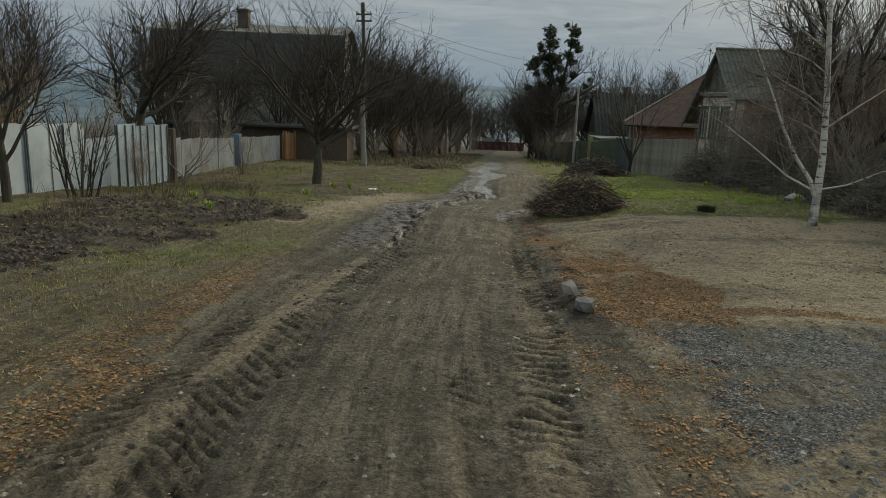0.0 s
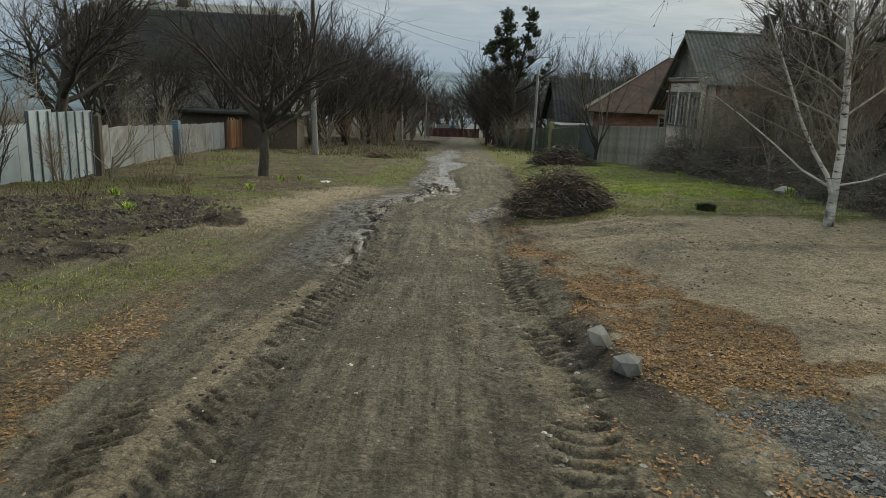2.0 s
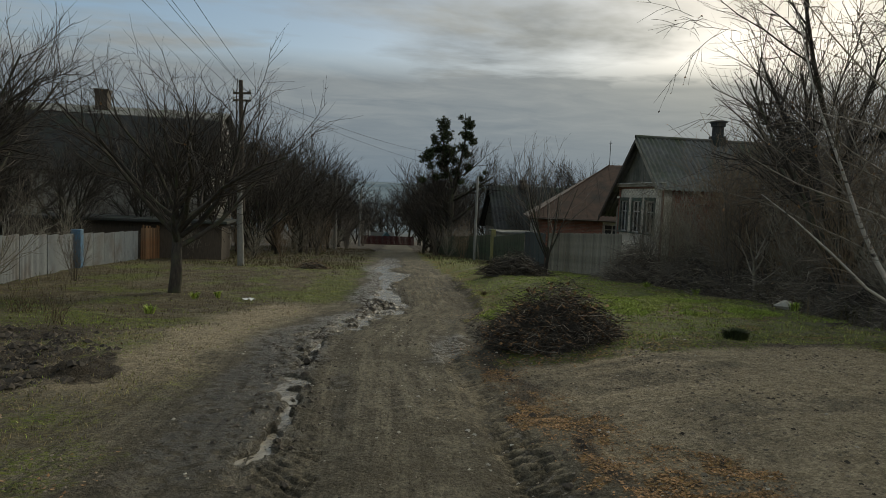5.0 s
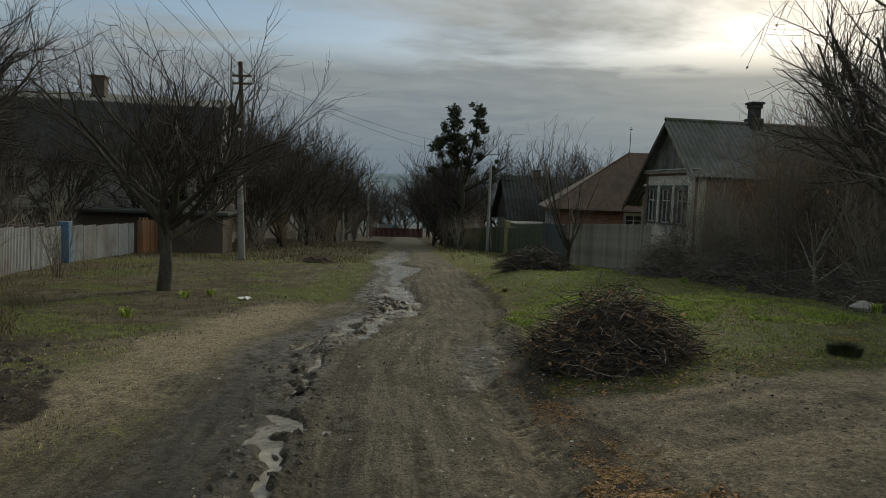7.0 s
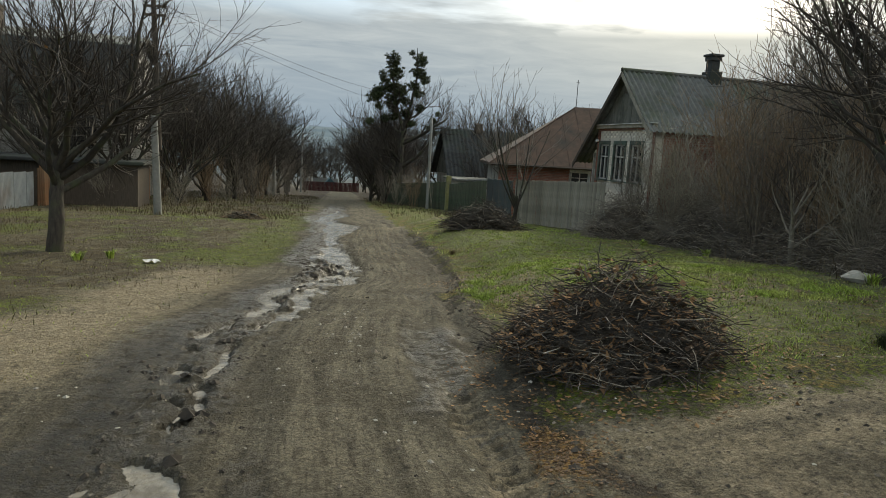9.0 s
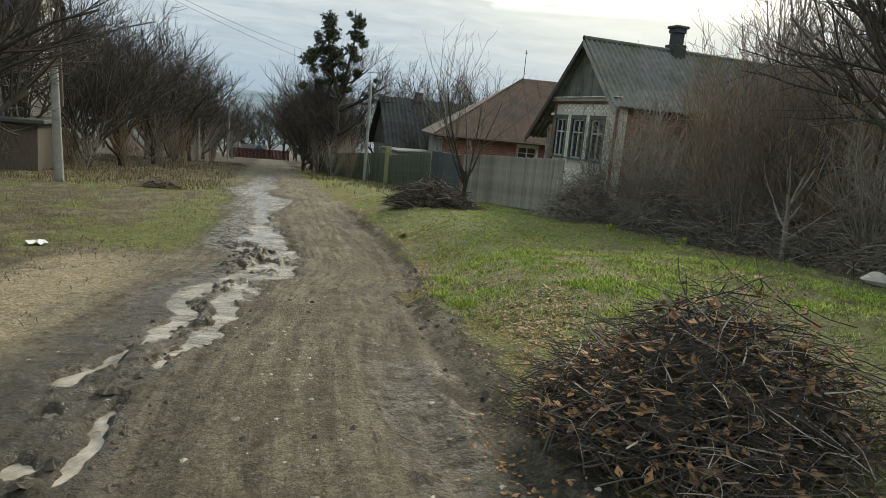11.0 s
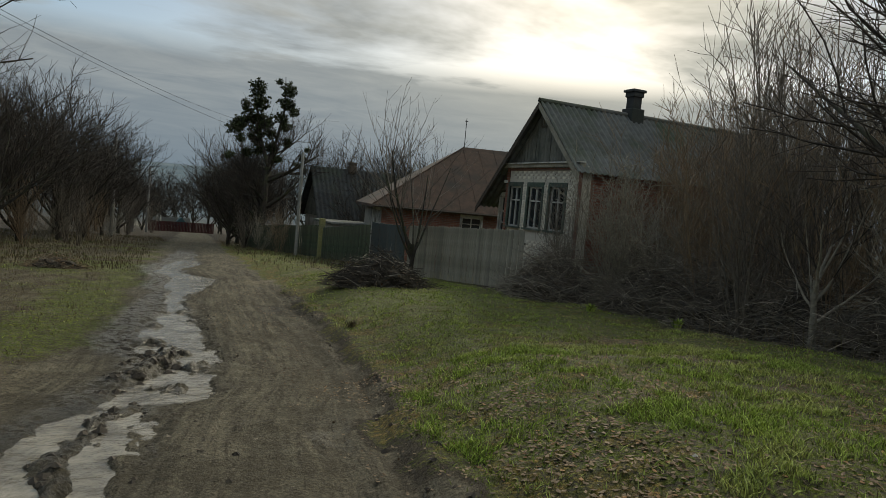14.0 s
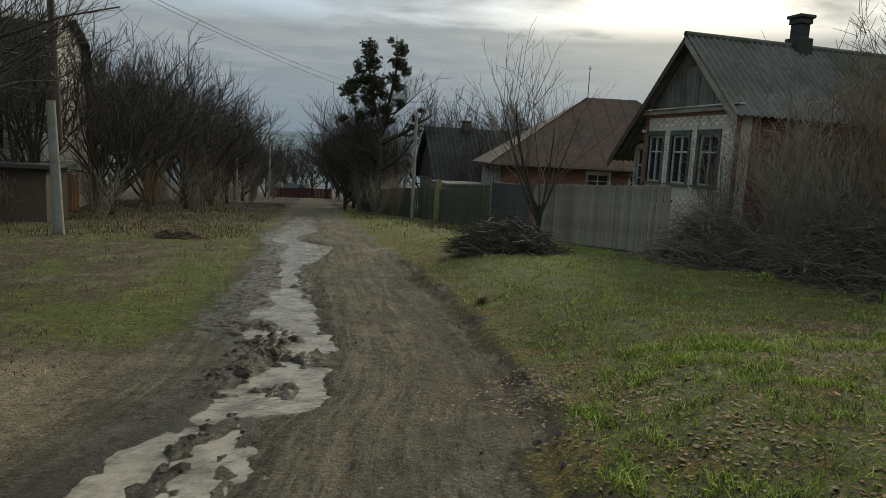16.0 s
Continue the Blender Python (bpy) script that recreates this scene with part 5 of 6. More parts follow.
# ---- trees and shrubs ----
bare_tree("apple_tree", 3, on_ground(-4.3, 23.5), "dark spreading fruit tree with bare crooked branches", (2.1, 0.18), (13, 11, 11), (3.9, 2.1, 0.95), 1.0, 0.05, (0.12, 0, 1), 0.6, leaves=0.05, fine=0.005, bend=0.26)
bare_tree("tree", 5, on_ground(-11.2, 24.5, 0, 1.0), "old dark fruit tree leaning behind the metal fence", (3.6, 0.22), (12, 11, 11), (3.9, 1.9, 0.8), 0.95, 0.06, (0.2, 0, 1), 0.45, bend=0.24, fine=0.006)
bare_tree("tree", 6, on_ground(9.4, 16.0), "dark bare tree with thick forking limbs", (1.6, 0.2), (8, 12, 11), (4.8, 2.0, 0.9), 0.75, 0.08, (-0.05, 0.05, 1), 0.4, bend=0.2)
bare_tree("sapling", 8, on_ground(8.6, 31.4), "young fruit tree with long upright reddish shoots", (1.0, 0.09), (8, 6, 4), (3.4, 2.3, 0.7), 0.6, 0.13, (0, 0, 1), 0.4, twig="twig", bend=0.09, fine=0.006)
bare_tree("sapling", 9, on_ground(-7.8, 20.6), "small crooked bare tree by the fence", (0.7, 0.05), (6, 5, 3), (1.5, 0.7, 0.3), 0.8, 0.08, (0.1, 0, 1), 0.3, bark="bark_grey", twig="bark_grey")
bare_tree("sapling", 10, on_ground(-7.7, 11.9), "young lopped tree with thick dark stem", (1.8, 0.09), (6, 6, 4), (1.6, 0.7, 0.4), 0.7, 0.1, (0, 0, 1), 0.3)
bare_tree("sapling", 12, on_ground(9.6, 18.9), "small pale-barked bare tree at the edge of the thicket", (1.0, 0.06), (7, 7, 5), (1.7, 0.8, 0.4), 0.75, 0.09, (0, 0, 1), 0.4, bark="bark_grey")

# background wood: a few trees built once, then repeated
mother = [
    bare_tree("tree", 21, on_ground(-6.2, 42.0, 0, 1.0), "tall dark bare tree in a dense roadside row", (2.6, 0.15), (13, 10, 9), (4.6, 2.2, 1.0), 0.78, 0.09, (0, 0, 1), 0.12, bend=0.24, fine=0.012, joints=2, group="roadside trees"),
    bare_tree("tree", 22, on_ground(-4.6, 46.5, 0, 1.0), "tall dark bare tree in a dense roadside row", (2.2, 0.14), (14, 10, 9), (4.8, 2.2, 1.0), 0.74, 0.10, (0.1, 0, 1), 0.08, bend=0.24, fine=0.012, joints=2, group="roadside trees", leaves=0.05),
    bare_tree("tree", 23, on_ground(9.0, 66.0, 0, 1.1), "tall dark bare tree in a dense roadside row", (3.4, 0.17), (13, 10, 9), (4.2, 2.1, 1.0), 0.8, 0.09, (0, 0, 1), 0.12, bend=0.24, fine=0.012, joints=2, group="roadside trees"),
]
rng = random.Random(77)
places = [(-3.6, 51, 1.0), (-6.5, 54, 1.1), (-2.2, 56, 0.95), (-4.5, 60, 1.1), (-1.2, 63, 0.95), (-3.2, 67, 1.1), (-0.2, 71, 1.0), (-2, 76, 1.15), (1.0, 82, 1.0), (-1.0, 88, 1.1), (-8.5, 58, 1.2), (-7, 64, 1.15),
          (-12, 38, 0.85), (-9.8, 42.5, 0.9), (-16, 41, 0.9), (-22, 36, 1.0), (-27, 42, 1.1), (-13.5, 33, 0.75), (-20, 27, 0.7),
          (8.5, 60, 0.8), (8.0, 63.5, 0.85), (10.5, 70, 1.0), (10, 76, 1.05), (12, 82, 1.1), (13, 90, 1.1), (14, 62, 1.0), (17, 64, 1.0), (20, 60, 1.05), (15, 54, 0.8), (18, 52, 0.85), (20, 46, 0.9),
          (16, 108, 1.0), (19, 112, 1.1), (-3, 112, 1.1), (3.0, 136, 1.3), (10, 140, 1.3), (17, 136, 1.3), (-5, 130, 1.3), (24, 120, 1.2), (-12, 120, 1.3), (-20, 100, 1.3), (-30, 80, 1.2),
          (2.5, 104, 0.9), (4.0, 112, 0.9), (14, 100, 0.9), (15, 118, 1.0), (6.5, 133, 1.0), (12.5, 133, 1.1), (0, 150, 1.4), (9, 160, 1.5), (18, 158, 1.5), (27, 165, 1.6), (36, 170, 1.6), (4, 175, 1.6), (-8, 165, 1.5)]
for i, (x, y, s) in enumerate(places):
    copy_thing(mother[i % 3], pose(x, y, ground_z(x, y), 0, 0, rng.uniform(0, 360)) @ Matrix.Scale(s * rng.uniform(0.92, 1.08), 4))


def multi_stem(name, seed, m, label, stems=12, tall=3.0, spread=0.35, side=8, side_len=0.7, twigs=3, r=0.016, mat="twig", bend=0.07, category="shrub", group=""):
    """A shrub of many stems from one root."""
    rng = random.Random(seed)
    top = thing(name, m, label, category, group)
    canes, shoots = [], []
    for i in range(stems):
        a = rng.uniform(0, 2 * math.pi)
        q = rng.uniform(0.02, 0.28)
        d = Vector((math.cos(a) * spread * rng.random(), math.sin(a) * spread * rng.random(), 1))
        c = wander(rng, (math.cos(a) * q, math.sin(a) * q, -0.1), d, tall * rng.uniform(0.6, 1.1), r * rng.uniform(0.6, 1.3), 7, bend, 0.02, 0.3)
        canes.append(c)
        for j in range(side):
            p, dd, rr = along(c, 0.2 + 0.79 * (j + rng.random()) / side)
            s = wander(rng, p, sideways(rng, dd, rng.uniform(0.3, 0.8)), side_len * rng.uniform(0.5, 1.3), max(0.006, rr * 0.5), 3, bend * 1.6, 0.06, 0.5)
            shoots.append(s)
            for k in range(twigs):
                p2, d2, r2 = along(s, 0.2 + 0.79 * rng.random())
                shoots.append(wander(rng, p2, sideways(rng, d2, rng.uniform(0.3, 0.8)), side_len * 0.45 * rng.uniform(0.5, 1.3), 0.006, 2, bend * 2, 0.05, 0.6))
    link_mesh("stem_clump", *tubes(canes, 5), M[mat], top, flat=False)
    link_mesh("crown", *tubes(shoots, 3), M[mat], top)
    return top


multi_stem("shrub", 41, on_ground(-7.4, 13.9), "upright bare multi-stemmed shrub before the fence", 16, 2.1, 0.5, 6, 0.4, 2, 0.022, "bark")
shrubs = [
    multi_stem("shrub", 51, on_ground(10.9, 22.2), "tall russet bare shrub in the thicket", 20, 4.0, 0.5, 10, 0.9, 3, 0.016, "twig_red", group="thicket shrubs"),
    multi_stem("shrub", 52, on_ground(11.6, 20.4), "tall dark bare shrub in the thicket", 18, 4.6, 0.45, 11, 1.0, 3, 0.02, "twig", group="thicket shrubs"),
    multi_stem("shrub", 53, on_ground(10.6, 24.6), "tangled pale bare shrub in the thicket", 18, 3.2, 0.75, 10, 0.9, 3, 0.014, "bark_grey", 0.12, group="thicket shrubs"),
]
for i, (x, y, s) in enumerate([(12.4, 23.5, 1.1), (13.5, 21.5, 1.25), (11.6, 25.2, 1.0), (13.2, 25.2, 1.2), (14.8, 24.0, 1.5), (15.5, 22.0, 1.6), (12.5, 19.0, 1.0), (10.3, 20.6, 0.8), (9.9, 17.4, 0.75), (9.4, 15.6, 0.7), (10.8, 15.4, 0.9),
                               (8.9, 13.6, 0.65), (10.0, 13.0, 0.8), (16.8, 24.5, 1.7), (17.5, 21.0, 1.7), (18.5, 26.0, 1.8), (11.0, 18.6, 0.9), (13.9, 18.4, 1.2), (20, 23, 1.8), (10.6, 26.4, 0.6), (12.6, 26.0, 0.8), (14.2, 25.8, 0.85), (16.0, 25.9, 1.0), (11.4, 23.6, 0.9), (13.8, 23.0, 1.0), (12.2, 21.6, 0.9), (9.6, 14.2, 0.7), (10.4, 19.2, 0.8),
                               (-1.0, 49, 0.6), (-2.4, 52, 0.6), (-0.6, 57, 0.7), (-2.5, 62, 0.7), (0.2, 66, 0.7), (-1.4, 72, 0.8), (1.6, 76, 0.8), (-4.4, 43.5, 0.6), (-5.6, 48.5, 0.7), (8.2, 58.0, 0.6), (9.6, 64.0, 0.7), (-0.5, 80, 0.9), (1.8, 88, 0.9), (-10.5, 20.0, 0.9), (-10.2, 16.5, 0.8), (-11.5, 13.5, 0.8), (-6.8, 40.5, 0.7), (-3.0, 47.5, 0.7), (-1.6, 53.0, 0.7), (8.6, 55.0, 0.7), (9.0, 51.5, 0.6), (-10.5, 29.0, 0.7), (-10.6, 33.5, 0.8), (-7.9, 18.0, 0.35), (-7.6, 26.0, 0.35),
                               (-10, 48, 0.9), (-13, 52, 1.0), (-9, 66, 1.0), (-5, 70, 1.0), (-6, 80, 1.1), (-16, 60, 1.2), (-3, 92, 1.1), (-8, 95, 1.2), (4.5, 96, 0.9), (13, 74, 0.9), (11.5, 66, 0.8), (-12, 44, 0.8), (-14.5, 47, 0.9)]):
    copy_thing(shrubs[i % 3], pose(x, y, ground_z(x, y), 0, 0, rng.uniform(0, 360)) @ Matrix.Scale(s, 4))


def tangle(name, seed, m, label, half=(1.5, 0.9, 1.1), canes=420, core=True, mat="twig", pale=0.12, category="thicket", group="", stiff=0.22, thick=0.008, arch=-0.12, leaf=0, short=0.95, spikes=0):
    """A heap or thicket of crossing canes over a solid dark heart that stands in for its shaded inside."""
    rng = random.Random(seed)
    top = thing(name, m, label, category, group)
    dark, light, spots = [], [], []
    for i in range(canes):
        a, q = rng.uniform(0, 2 * math.pi), math.sqrt(rng.random())
        x, y = math.cos(a) * q * half[0], math.sin(a) * q * half[1]
        roof = half[2] * (0.06 + 0.94 * (1 - q ** 1.7) ** 0.9 * (1 + 0.25 * math.sin(3 * a + seed)))
        z = roof * rng.uniform(0.25, 1.0)
        b = rng.uniform(0, 2 * math.pi)
        d = Vector((math.cos(b), math.sin(b), rng.uniform(-0.3, 0.55)))
        ln = rng.uniform(0.3, 1.0) * min(half[:2]) * short
        c = wander(rng, (x - d.x * ln / 2, y - d.y * ln / 2, max(0.02, z - d.z * ln / 2)), d, ln, thick * rng.uniform(0.4, 1.4), 4, stiff, arch, 0.4)
        c = [(px, py, max(pz, 0.0), pr) for px, py, pz, pr in c]
        (light if rng.random() < pale else dark).append(c)
        if leaf and rng.random() < leaf:
            spots.append(Vector(c[2][:3]))
    for i in range(spikes):
        a, q = rng.uniform(0, 2 * math.pi), rng.uniform(0.1, 1.0)
        x, y = math.cos(a) * q * half[0], math.sin(a) * q * half[1]
        z = max(0.03, half[2] * (1 - q ** 1.7) ** 0.9 * rng.uniform(0.75, 1.0))
        d = Vector((math.cos(a) * q + rng.uniform(-0.7, 0.7), math.sin(a) * q + rng.uniform(-0.7, 0.7), rng.uniform(-0.25, 0.5)))
        c = wander(rng, (x * 0.8, y * 0.8, z), d, rng.uniform(0.12, 0.42) * half[0], thick * rng.uniform(0.7, 1.7), 6, 0.22, -0.06, 0.3)
        c = [(px, py, max(pz, 0.01), pr) for px, py, pz, pr in c]
        (light if rng.random() < 0.4 else dark).append(c)
    # filler mound: the shade between the canes is put into its dark colour
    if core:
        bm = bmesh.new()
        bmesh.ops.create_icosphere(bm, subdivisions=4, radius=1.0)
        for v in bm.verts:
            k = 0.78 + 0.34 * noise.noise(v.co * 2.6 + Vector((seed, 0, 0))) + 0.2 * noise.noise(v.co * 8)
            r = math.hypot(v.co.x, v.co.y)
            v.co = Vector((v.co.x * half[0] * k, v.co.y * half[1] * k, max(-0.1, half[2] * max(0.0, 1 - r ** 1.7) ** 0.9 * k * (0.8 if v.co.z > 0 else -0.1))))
        part("heart", bm, M["core"], top, "solid dark mound in place of the shaded inside")
    link_mesh("cane_mass", *tubes(dark, 3), M[mat], top)
    if light:
        link_mesh("bleached_cane_mass", *tubes(light, 3), M["twig_pale"], top, "bleached dry canes")
    if spots:
        link_mesh("foliage", *leaf_quads(rng, spots, 0.034), M["dead_leaf"], top)
    return top


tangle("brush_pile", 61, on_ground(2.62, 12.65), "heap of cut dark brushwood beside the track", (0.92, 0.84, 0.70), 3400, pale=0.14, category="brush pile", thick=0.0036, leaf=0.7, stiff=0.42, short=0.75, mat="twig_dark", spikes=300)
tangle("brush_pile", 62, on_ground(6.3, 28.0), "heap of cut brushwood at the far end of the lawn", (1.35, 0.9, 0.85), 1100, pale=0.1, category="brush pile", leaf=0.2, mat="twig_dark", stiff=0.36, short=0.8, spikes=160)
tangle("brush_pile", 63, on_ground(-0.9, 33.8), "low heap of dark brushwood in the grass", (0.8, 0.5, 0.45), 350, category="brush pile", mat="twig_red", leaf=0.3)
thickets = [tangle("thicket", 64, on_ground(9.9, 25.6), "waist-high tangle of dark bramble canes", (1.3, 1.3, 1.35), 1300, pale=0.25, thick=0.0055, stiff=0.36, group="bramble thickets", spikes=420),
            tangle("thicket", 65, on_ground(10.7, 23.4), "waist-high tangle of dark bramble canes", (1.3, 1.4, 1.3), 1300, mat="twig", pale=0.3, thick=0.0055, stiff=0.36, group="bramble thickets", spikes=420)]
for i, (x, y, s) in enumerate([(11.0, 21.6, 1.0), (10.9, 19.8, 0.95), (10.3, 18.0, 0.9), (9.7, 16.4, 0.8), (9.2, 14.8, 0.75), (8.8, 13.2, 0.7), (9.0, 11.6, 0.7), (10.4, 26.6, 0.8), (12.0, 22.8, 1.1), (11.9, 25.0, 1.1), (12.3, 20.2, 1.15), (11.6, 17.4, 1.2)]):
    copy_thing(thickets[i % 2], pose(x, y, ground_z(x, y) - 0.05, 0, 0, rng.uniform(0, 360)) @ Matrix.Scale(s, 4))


def birch():
    """Birch with a second stem from a low fork and long drooping twigs."""
    rng = random.Random(31)
    top = thing("birch", on_ground(6.2, 11.12), "slender white-barked birch forked near the ground", "tree")
    main = [(0, 0, -0.2, 0.12), (0.0, 0, 0.35, 0.092), (0.0, 0, 1.1, 0.078), (-0.06, 0.02, 2.0, 0.066), (-0.2, 0.02, 3.2, 0.054), (-0.32, 0.05, 4.6, 0.04), (-0.4, 0.1, 6.0, 0.022), (-0.45, 0.1, 7.2, 0.008)]
    fork = [(0.0, 0, 0.4, 0.055), (-0.16, -0.02, 0.75, 0.046), (-0.45, -0.05, 1.1, 0.036), (-0.72, -0.05, 1.55, 0.03), (-0.98, -0.05, 2.1, 0.022), (-1.35, 0, 2.9, 0.014), (-1.6, 0.05, 3.8, 0.007)]
    low = [(-0.12, 0, 0.6, 0.022), (-0.6, -0.1, 0.82, 0.017), (-1.15, -0.2, 1.2, 0.013), (-1.7, -0.3, 1.55, 0.008), (-2.1, -0.3, 1.8, 0.004)]
    right = [(0.02, 0, 0.6, 0.018), (0.4, -0.1, 0.7, 0.013), (0.9, -0.2, 0.95, 0.008), (1.4, -0.3, 1.0, 0.004)]
    main, fork = [[(x, y, z, r * 0.72) for x, y, z, r in line] for line in (main, fork)]
    link_mesh("trunk", *tubes([main, fork], 9), M["birch"], top, flat=False)
    limbs, twigs, spray = [low, right], [], []
    for stem, n, f0 in ((main, 30, 0.28), (fork, 15, 0.3)):
        for i in range(n):
            p, d, r = along(stem, f0 + (0.99 - f0) * (i + rng.random()) / n)
            limbs.append(wander(rng, p, sideways(rng, d, rng.uniform(0.6, 1.1)), rng.uniform(0.9, 2.2), r * 0.4, 6, 0.14, -0.01, 0.25))
    for l in list(limbs):
        for j in range(9):
            p, d, r = along(l, 0.2 + 0.79 * (j + rng.random()) / 9)
            t = wander(rng, p, sideways(rng, d, rng.uniform(0.4, 0.9)), rng.uniform(0.4, 1.0), max(0.004, r * 0.5), 4, 0.16, -0.09, 0.4)
            twigs.append(t)
            for k in range(4):
                p2, d2, r2 = along(t, 0.2 + 0.79 * rng.random())
                twigs.append(wander(rng, p2, sideways(rng, d2, 0.6), rng.uniform(0.2, 0.5), 0.0035, 3, 0.15, -0.12, 0.6))
                if rng.random() < 0.22:
                    spray.append(Vector(twigs[-1][-1][:3]))
    link_mesh("low_bough", *tubes(limbs[:2], 5), M["birch"], top, "thin pale limbs", flat=False)
    for l in limbs[2:]:
        link_mesh("branch", *tubes([l], 4), M["bark_grey"], top, "thin grey-brown branch")
    link_mesh("crown", *tubes(twigs, 3), M["twig"], top)
    link_mesh("foliage", *leaf_quads(rng, spray, 0.022), M["dead_leaf"], top)
    return top


birch()


def mistletoe_tree():
    """Tall dark tree hung with evergreen mistletoe."""
    rng = random.Random(91)
    top = bare_tree("tree", 92, on_ground(9.3, 58.5, 0, 0.9), "tall dark tree carrying heavy evergreen mistletoe clumps", (7.0, 0.3), (18, 10, 8), (4.0, 2.0, 1.0), 1.0, 0.06, (0.02, 0, 1), 0.25, fine=0.012)
    leaders = [[(0.1, 0, 6.2, 0.16), (-0.5, 0, 8.0, 0.12), (-0.9, 0.1, 10.2, 0.07), (-0.8, 0.1, 11.8, 0.03)], [(0.1, 0, 6.0, 0.16), (0.7, 0, 8.2, 0.12), (1.1, 0, 10.4, 0.07), (1.0, 0, 12.6, 0.02)]]
    link_mesh("forked_top", *tubes(leaders, 6), M["bark"], top, flat=False)
    places = []
    for i in range(760):
        while True:
            p = Vector((rng.uniform(-1, 1), rng.uniform(-1, 1), rng.uniform(-1, 1)))
            if 0.1 < p.length < 0.82 + 0.7 * noise.noise(p * 2.2):
                break
        places.append(p)
    v, f = leaf_quads(rng, places, 0.14, 1.0)
    first = None
    for x, y, z, r in ((-0.9, 0, 11.6, 0.75), (-0.75, 0.2, 10.6, 0.85), (-1.7, 0.1, 10.3, 0.5), (-1.3, 0, 9.5, 0.8), (-2.4, 0, 8.6, 0.75), (-1.9, 0.3, 9.0, 0.7), (-0.4, 0, 9.2, 0.9), (-0.9, -0.2, 8.3, 0.8), (-1.9, 0, 7.9, 0.45), (1.3, 0, 11.7, 0.7), (1.15, 0.1, 10.7, 0.75),
                       (1.7, 0, 10.2, 0.6), (0.9, 0.2, 9.6, 0.6), (1.3, 0, 9.0, 0.5), (0.2, 0, 8.4, 0.6), (2.6, 0, 6.9, 0.35), (3.0, 0, 7.5, 0.3), (2.9, 0, 6.0, 0.3), (-2.6, 0, 6.6, 0.45), (2.4, 0.2, 6.3, 0.4), (0.6, 0, 12.2, 0.35), (0.3, 0.1, 7.4, 0.6), (-0.6, 0.2, 7.2, 0.6), (1.4, 0, 7.9, 0.45), (-1.4, -0.1, 6.9, 0.5), (0.8, 0, 6.6, 0.4)):
        if first is None:
            first = ob = link_mesh("mistletoe_clump", v, f, M["mistletoe"], top, "rounded dark green mistletoe clump")
        else:
            ob = new("mistletoe_clump", first.data)
            ob.parent = top
        ob.location, ob.scale, ob.rotation_euler = (x, y, z), (r * rng.uniform(0.75, 0.95), r * 0.9, r * rng.uniform(0.7, 0.9)), (rng.uniform(-0.5, 0.5), rng.uniform(-0.5, 0.5), rng.uniform(0, 6))
    return top


mistletoe_tree()

# ---- loose things on the ground ----


def stone(x, y, size, mat, label, seed, lift=0.0):
    bm = bmesh.new()
    bmesh.ops.create_icosphere(bm, subdivisions=1 if size[0] < 0.15 else 2, radius=1.0)
    for v in bm.verts:
        k = 1 + 0.5 * noise.noise(v.co * 1.3 + Vector((seed * 3.1, 0, 0)))
        v.co = Vector((round(v.co.x * 1.6) / 1.6 * 0.4 + v.co.x * 0.6, v.co.y, round(v.co.z * 1.5) / 1.5 * 0.4 + v.co.z * 0.6)) * k
        v.co = Vector((v.co.x * size[0], v.co.y * size[1], v.co.z * size[2]))
    s = part("stone", bm, M[mat], None)
    s.matrix_basis = pose(x, y, ground_z(x, y) + size[2] * 0.6 + lift, 0, 0, seed * 40)
    return tagged(s, label, "stone")


stone(1.16, 5.72, (0.088, 0.078, 0.075), "stone", "pale angular broken stone on the edge of the track", 1, 0.045)
stone(1.2, 5.3, (0.11, 0.09, 0.075), "stone_dark", "grey rounded stone half sunk in the earth", 2)
stone(9.2, 14.4, (0.3, 0.25, 0.2), "stone_dark", "large mossy stone at the edge of the thicket", 3)
stone(8.5, 16.3, (0.2, 0.2, 0.1), "stone", "flat pale stone at the edge of the thicket", 4)
stone(9.1, 25.9, (0.14, 0.12, 0.06), "stone", "flat pale stone by the fence", 5)
bm = bmesh.new()
bmesh.ops.create_grid(bm, x_segments=5, y_segments=4, size=0.14)
for v in bm.verts:
    v.co.z = 0.05 * noise.noise(v.co * 14) + 0.05
scrap = part("paper_scrap", bm, M["paper"])
scrap.matrix_basis = pose(-2.2, 21.95, ground_z(-2.2, 21.95), 0, 0, 20)
tagged(scrap, "crumpled scrap of white paper in the grass", "litter")


def scatter(seed, count, xr, yr, keep):
    """Random places on the ground, kept by a mask."""
    g = np.random.default_rng(seed)
    x, y = g.uniform(*xr, count), g.uniform(*yr, count)
    ok = g.random(count) < keep(x, y)
    x, y = x[ok], y[ok]
    return x, y, height(x, y), g


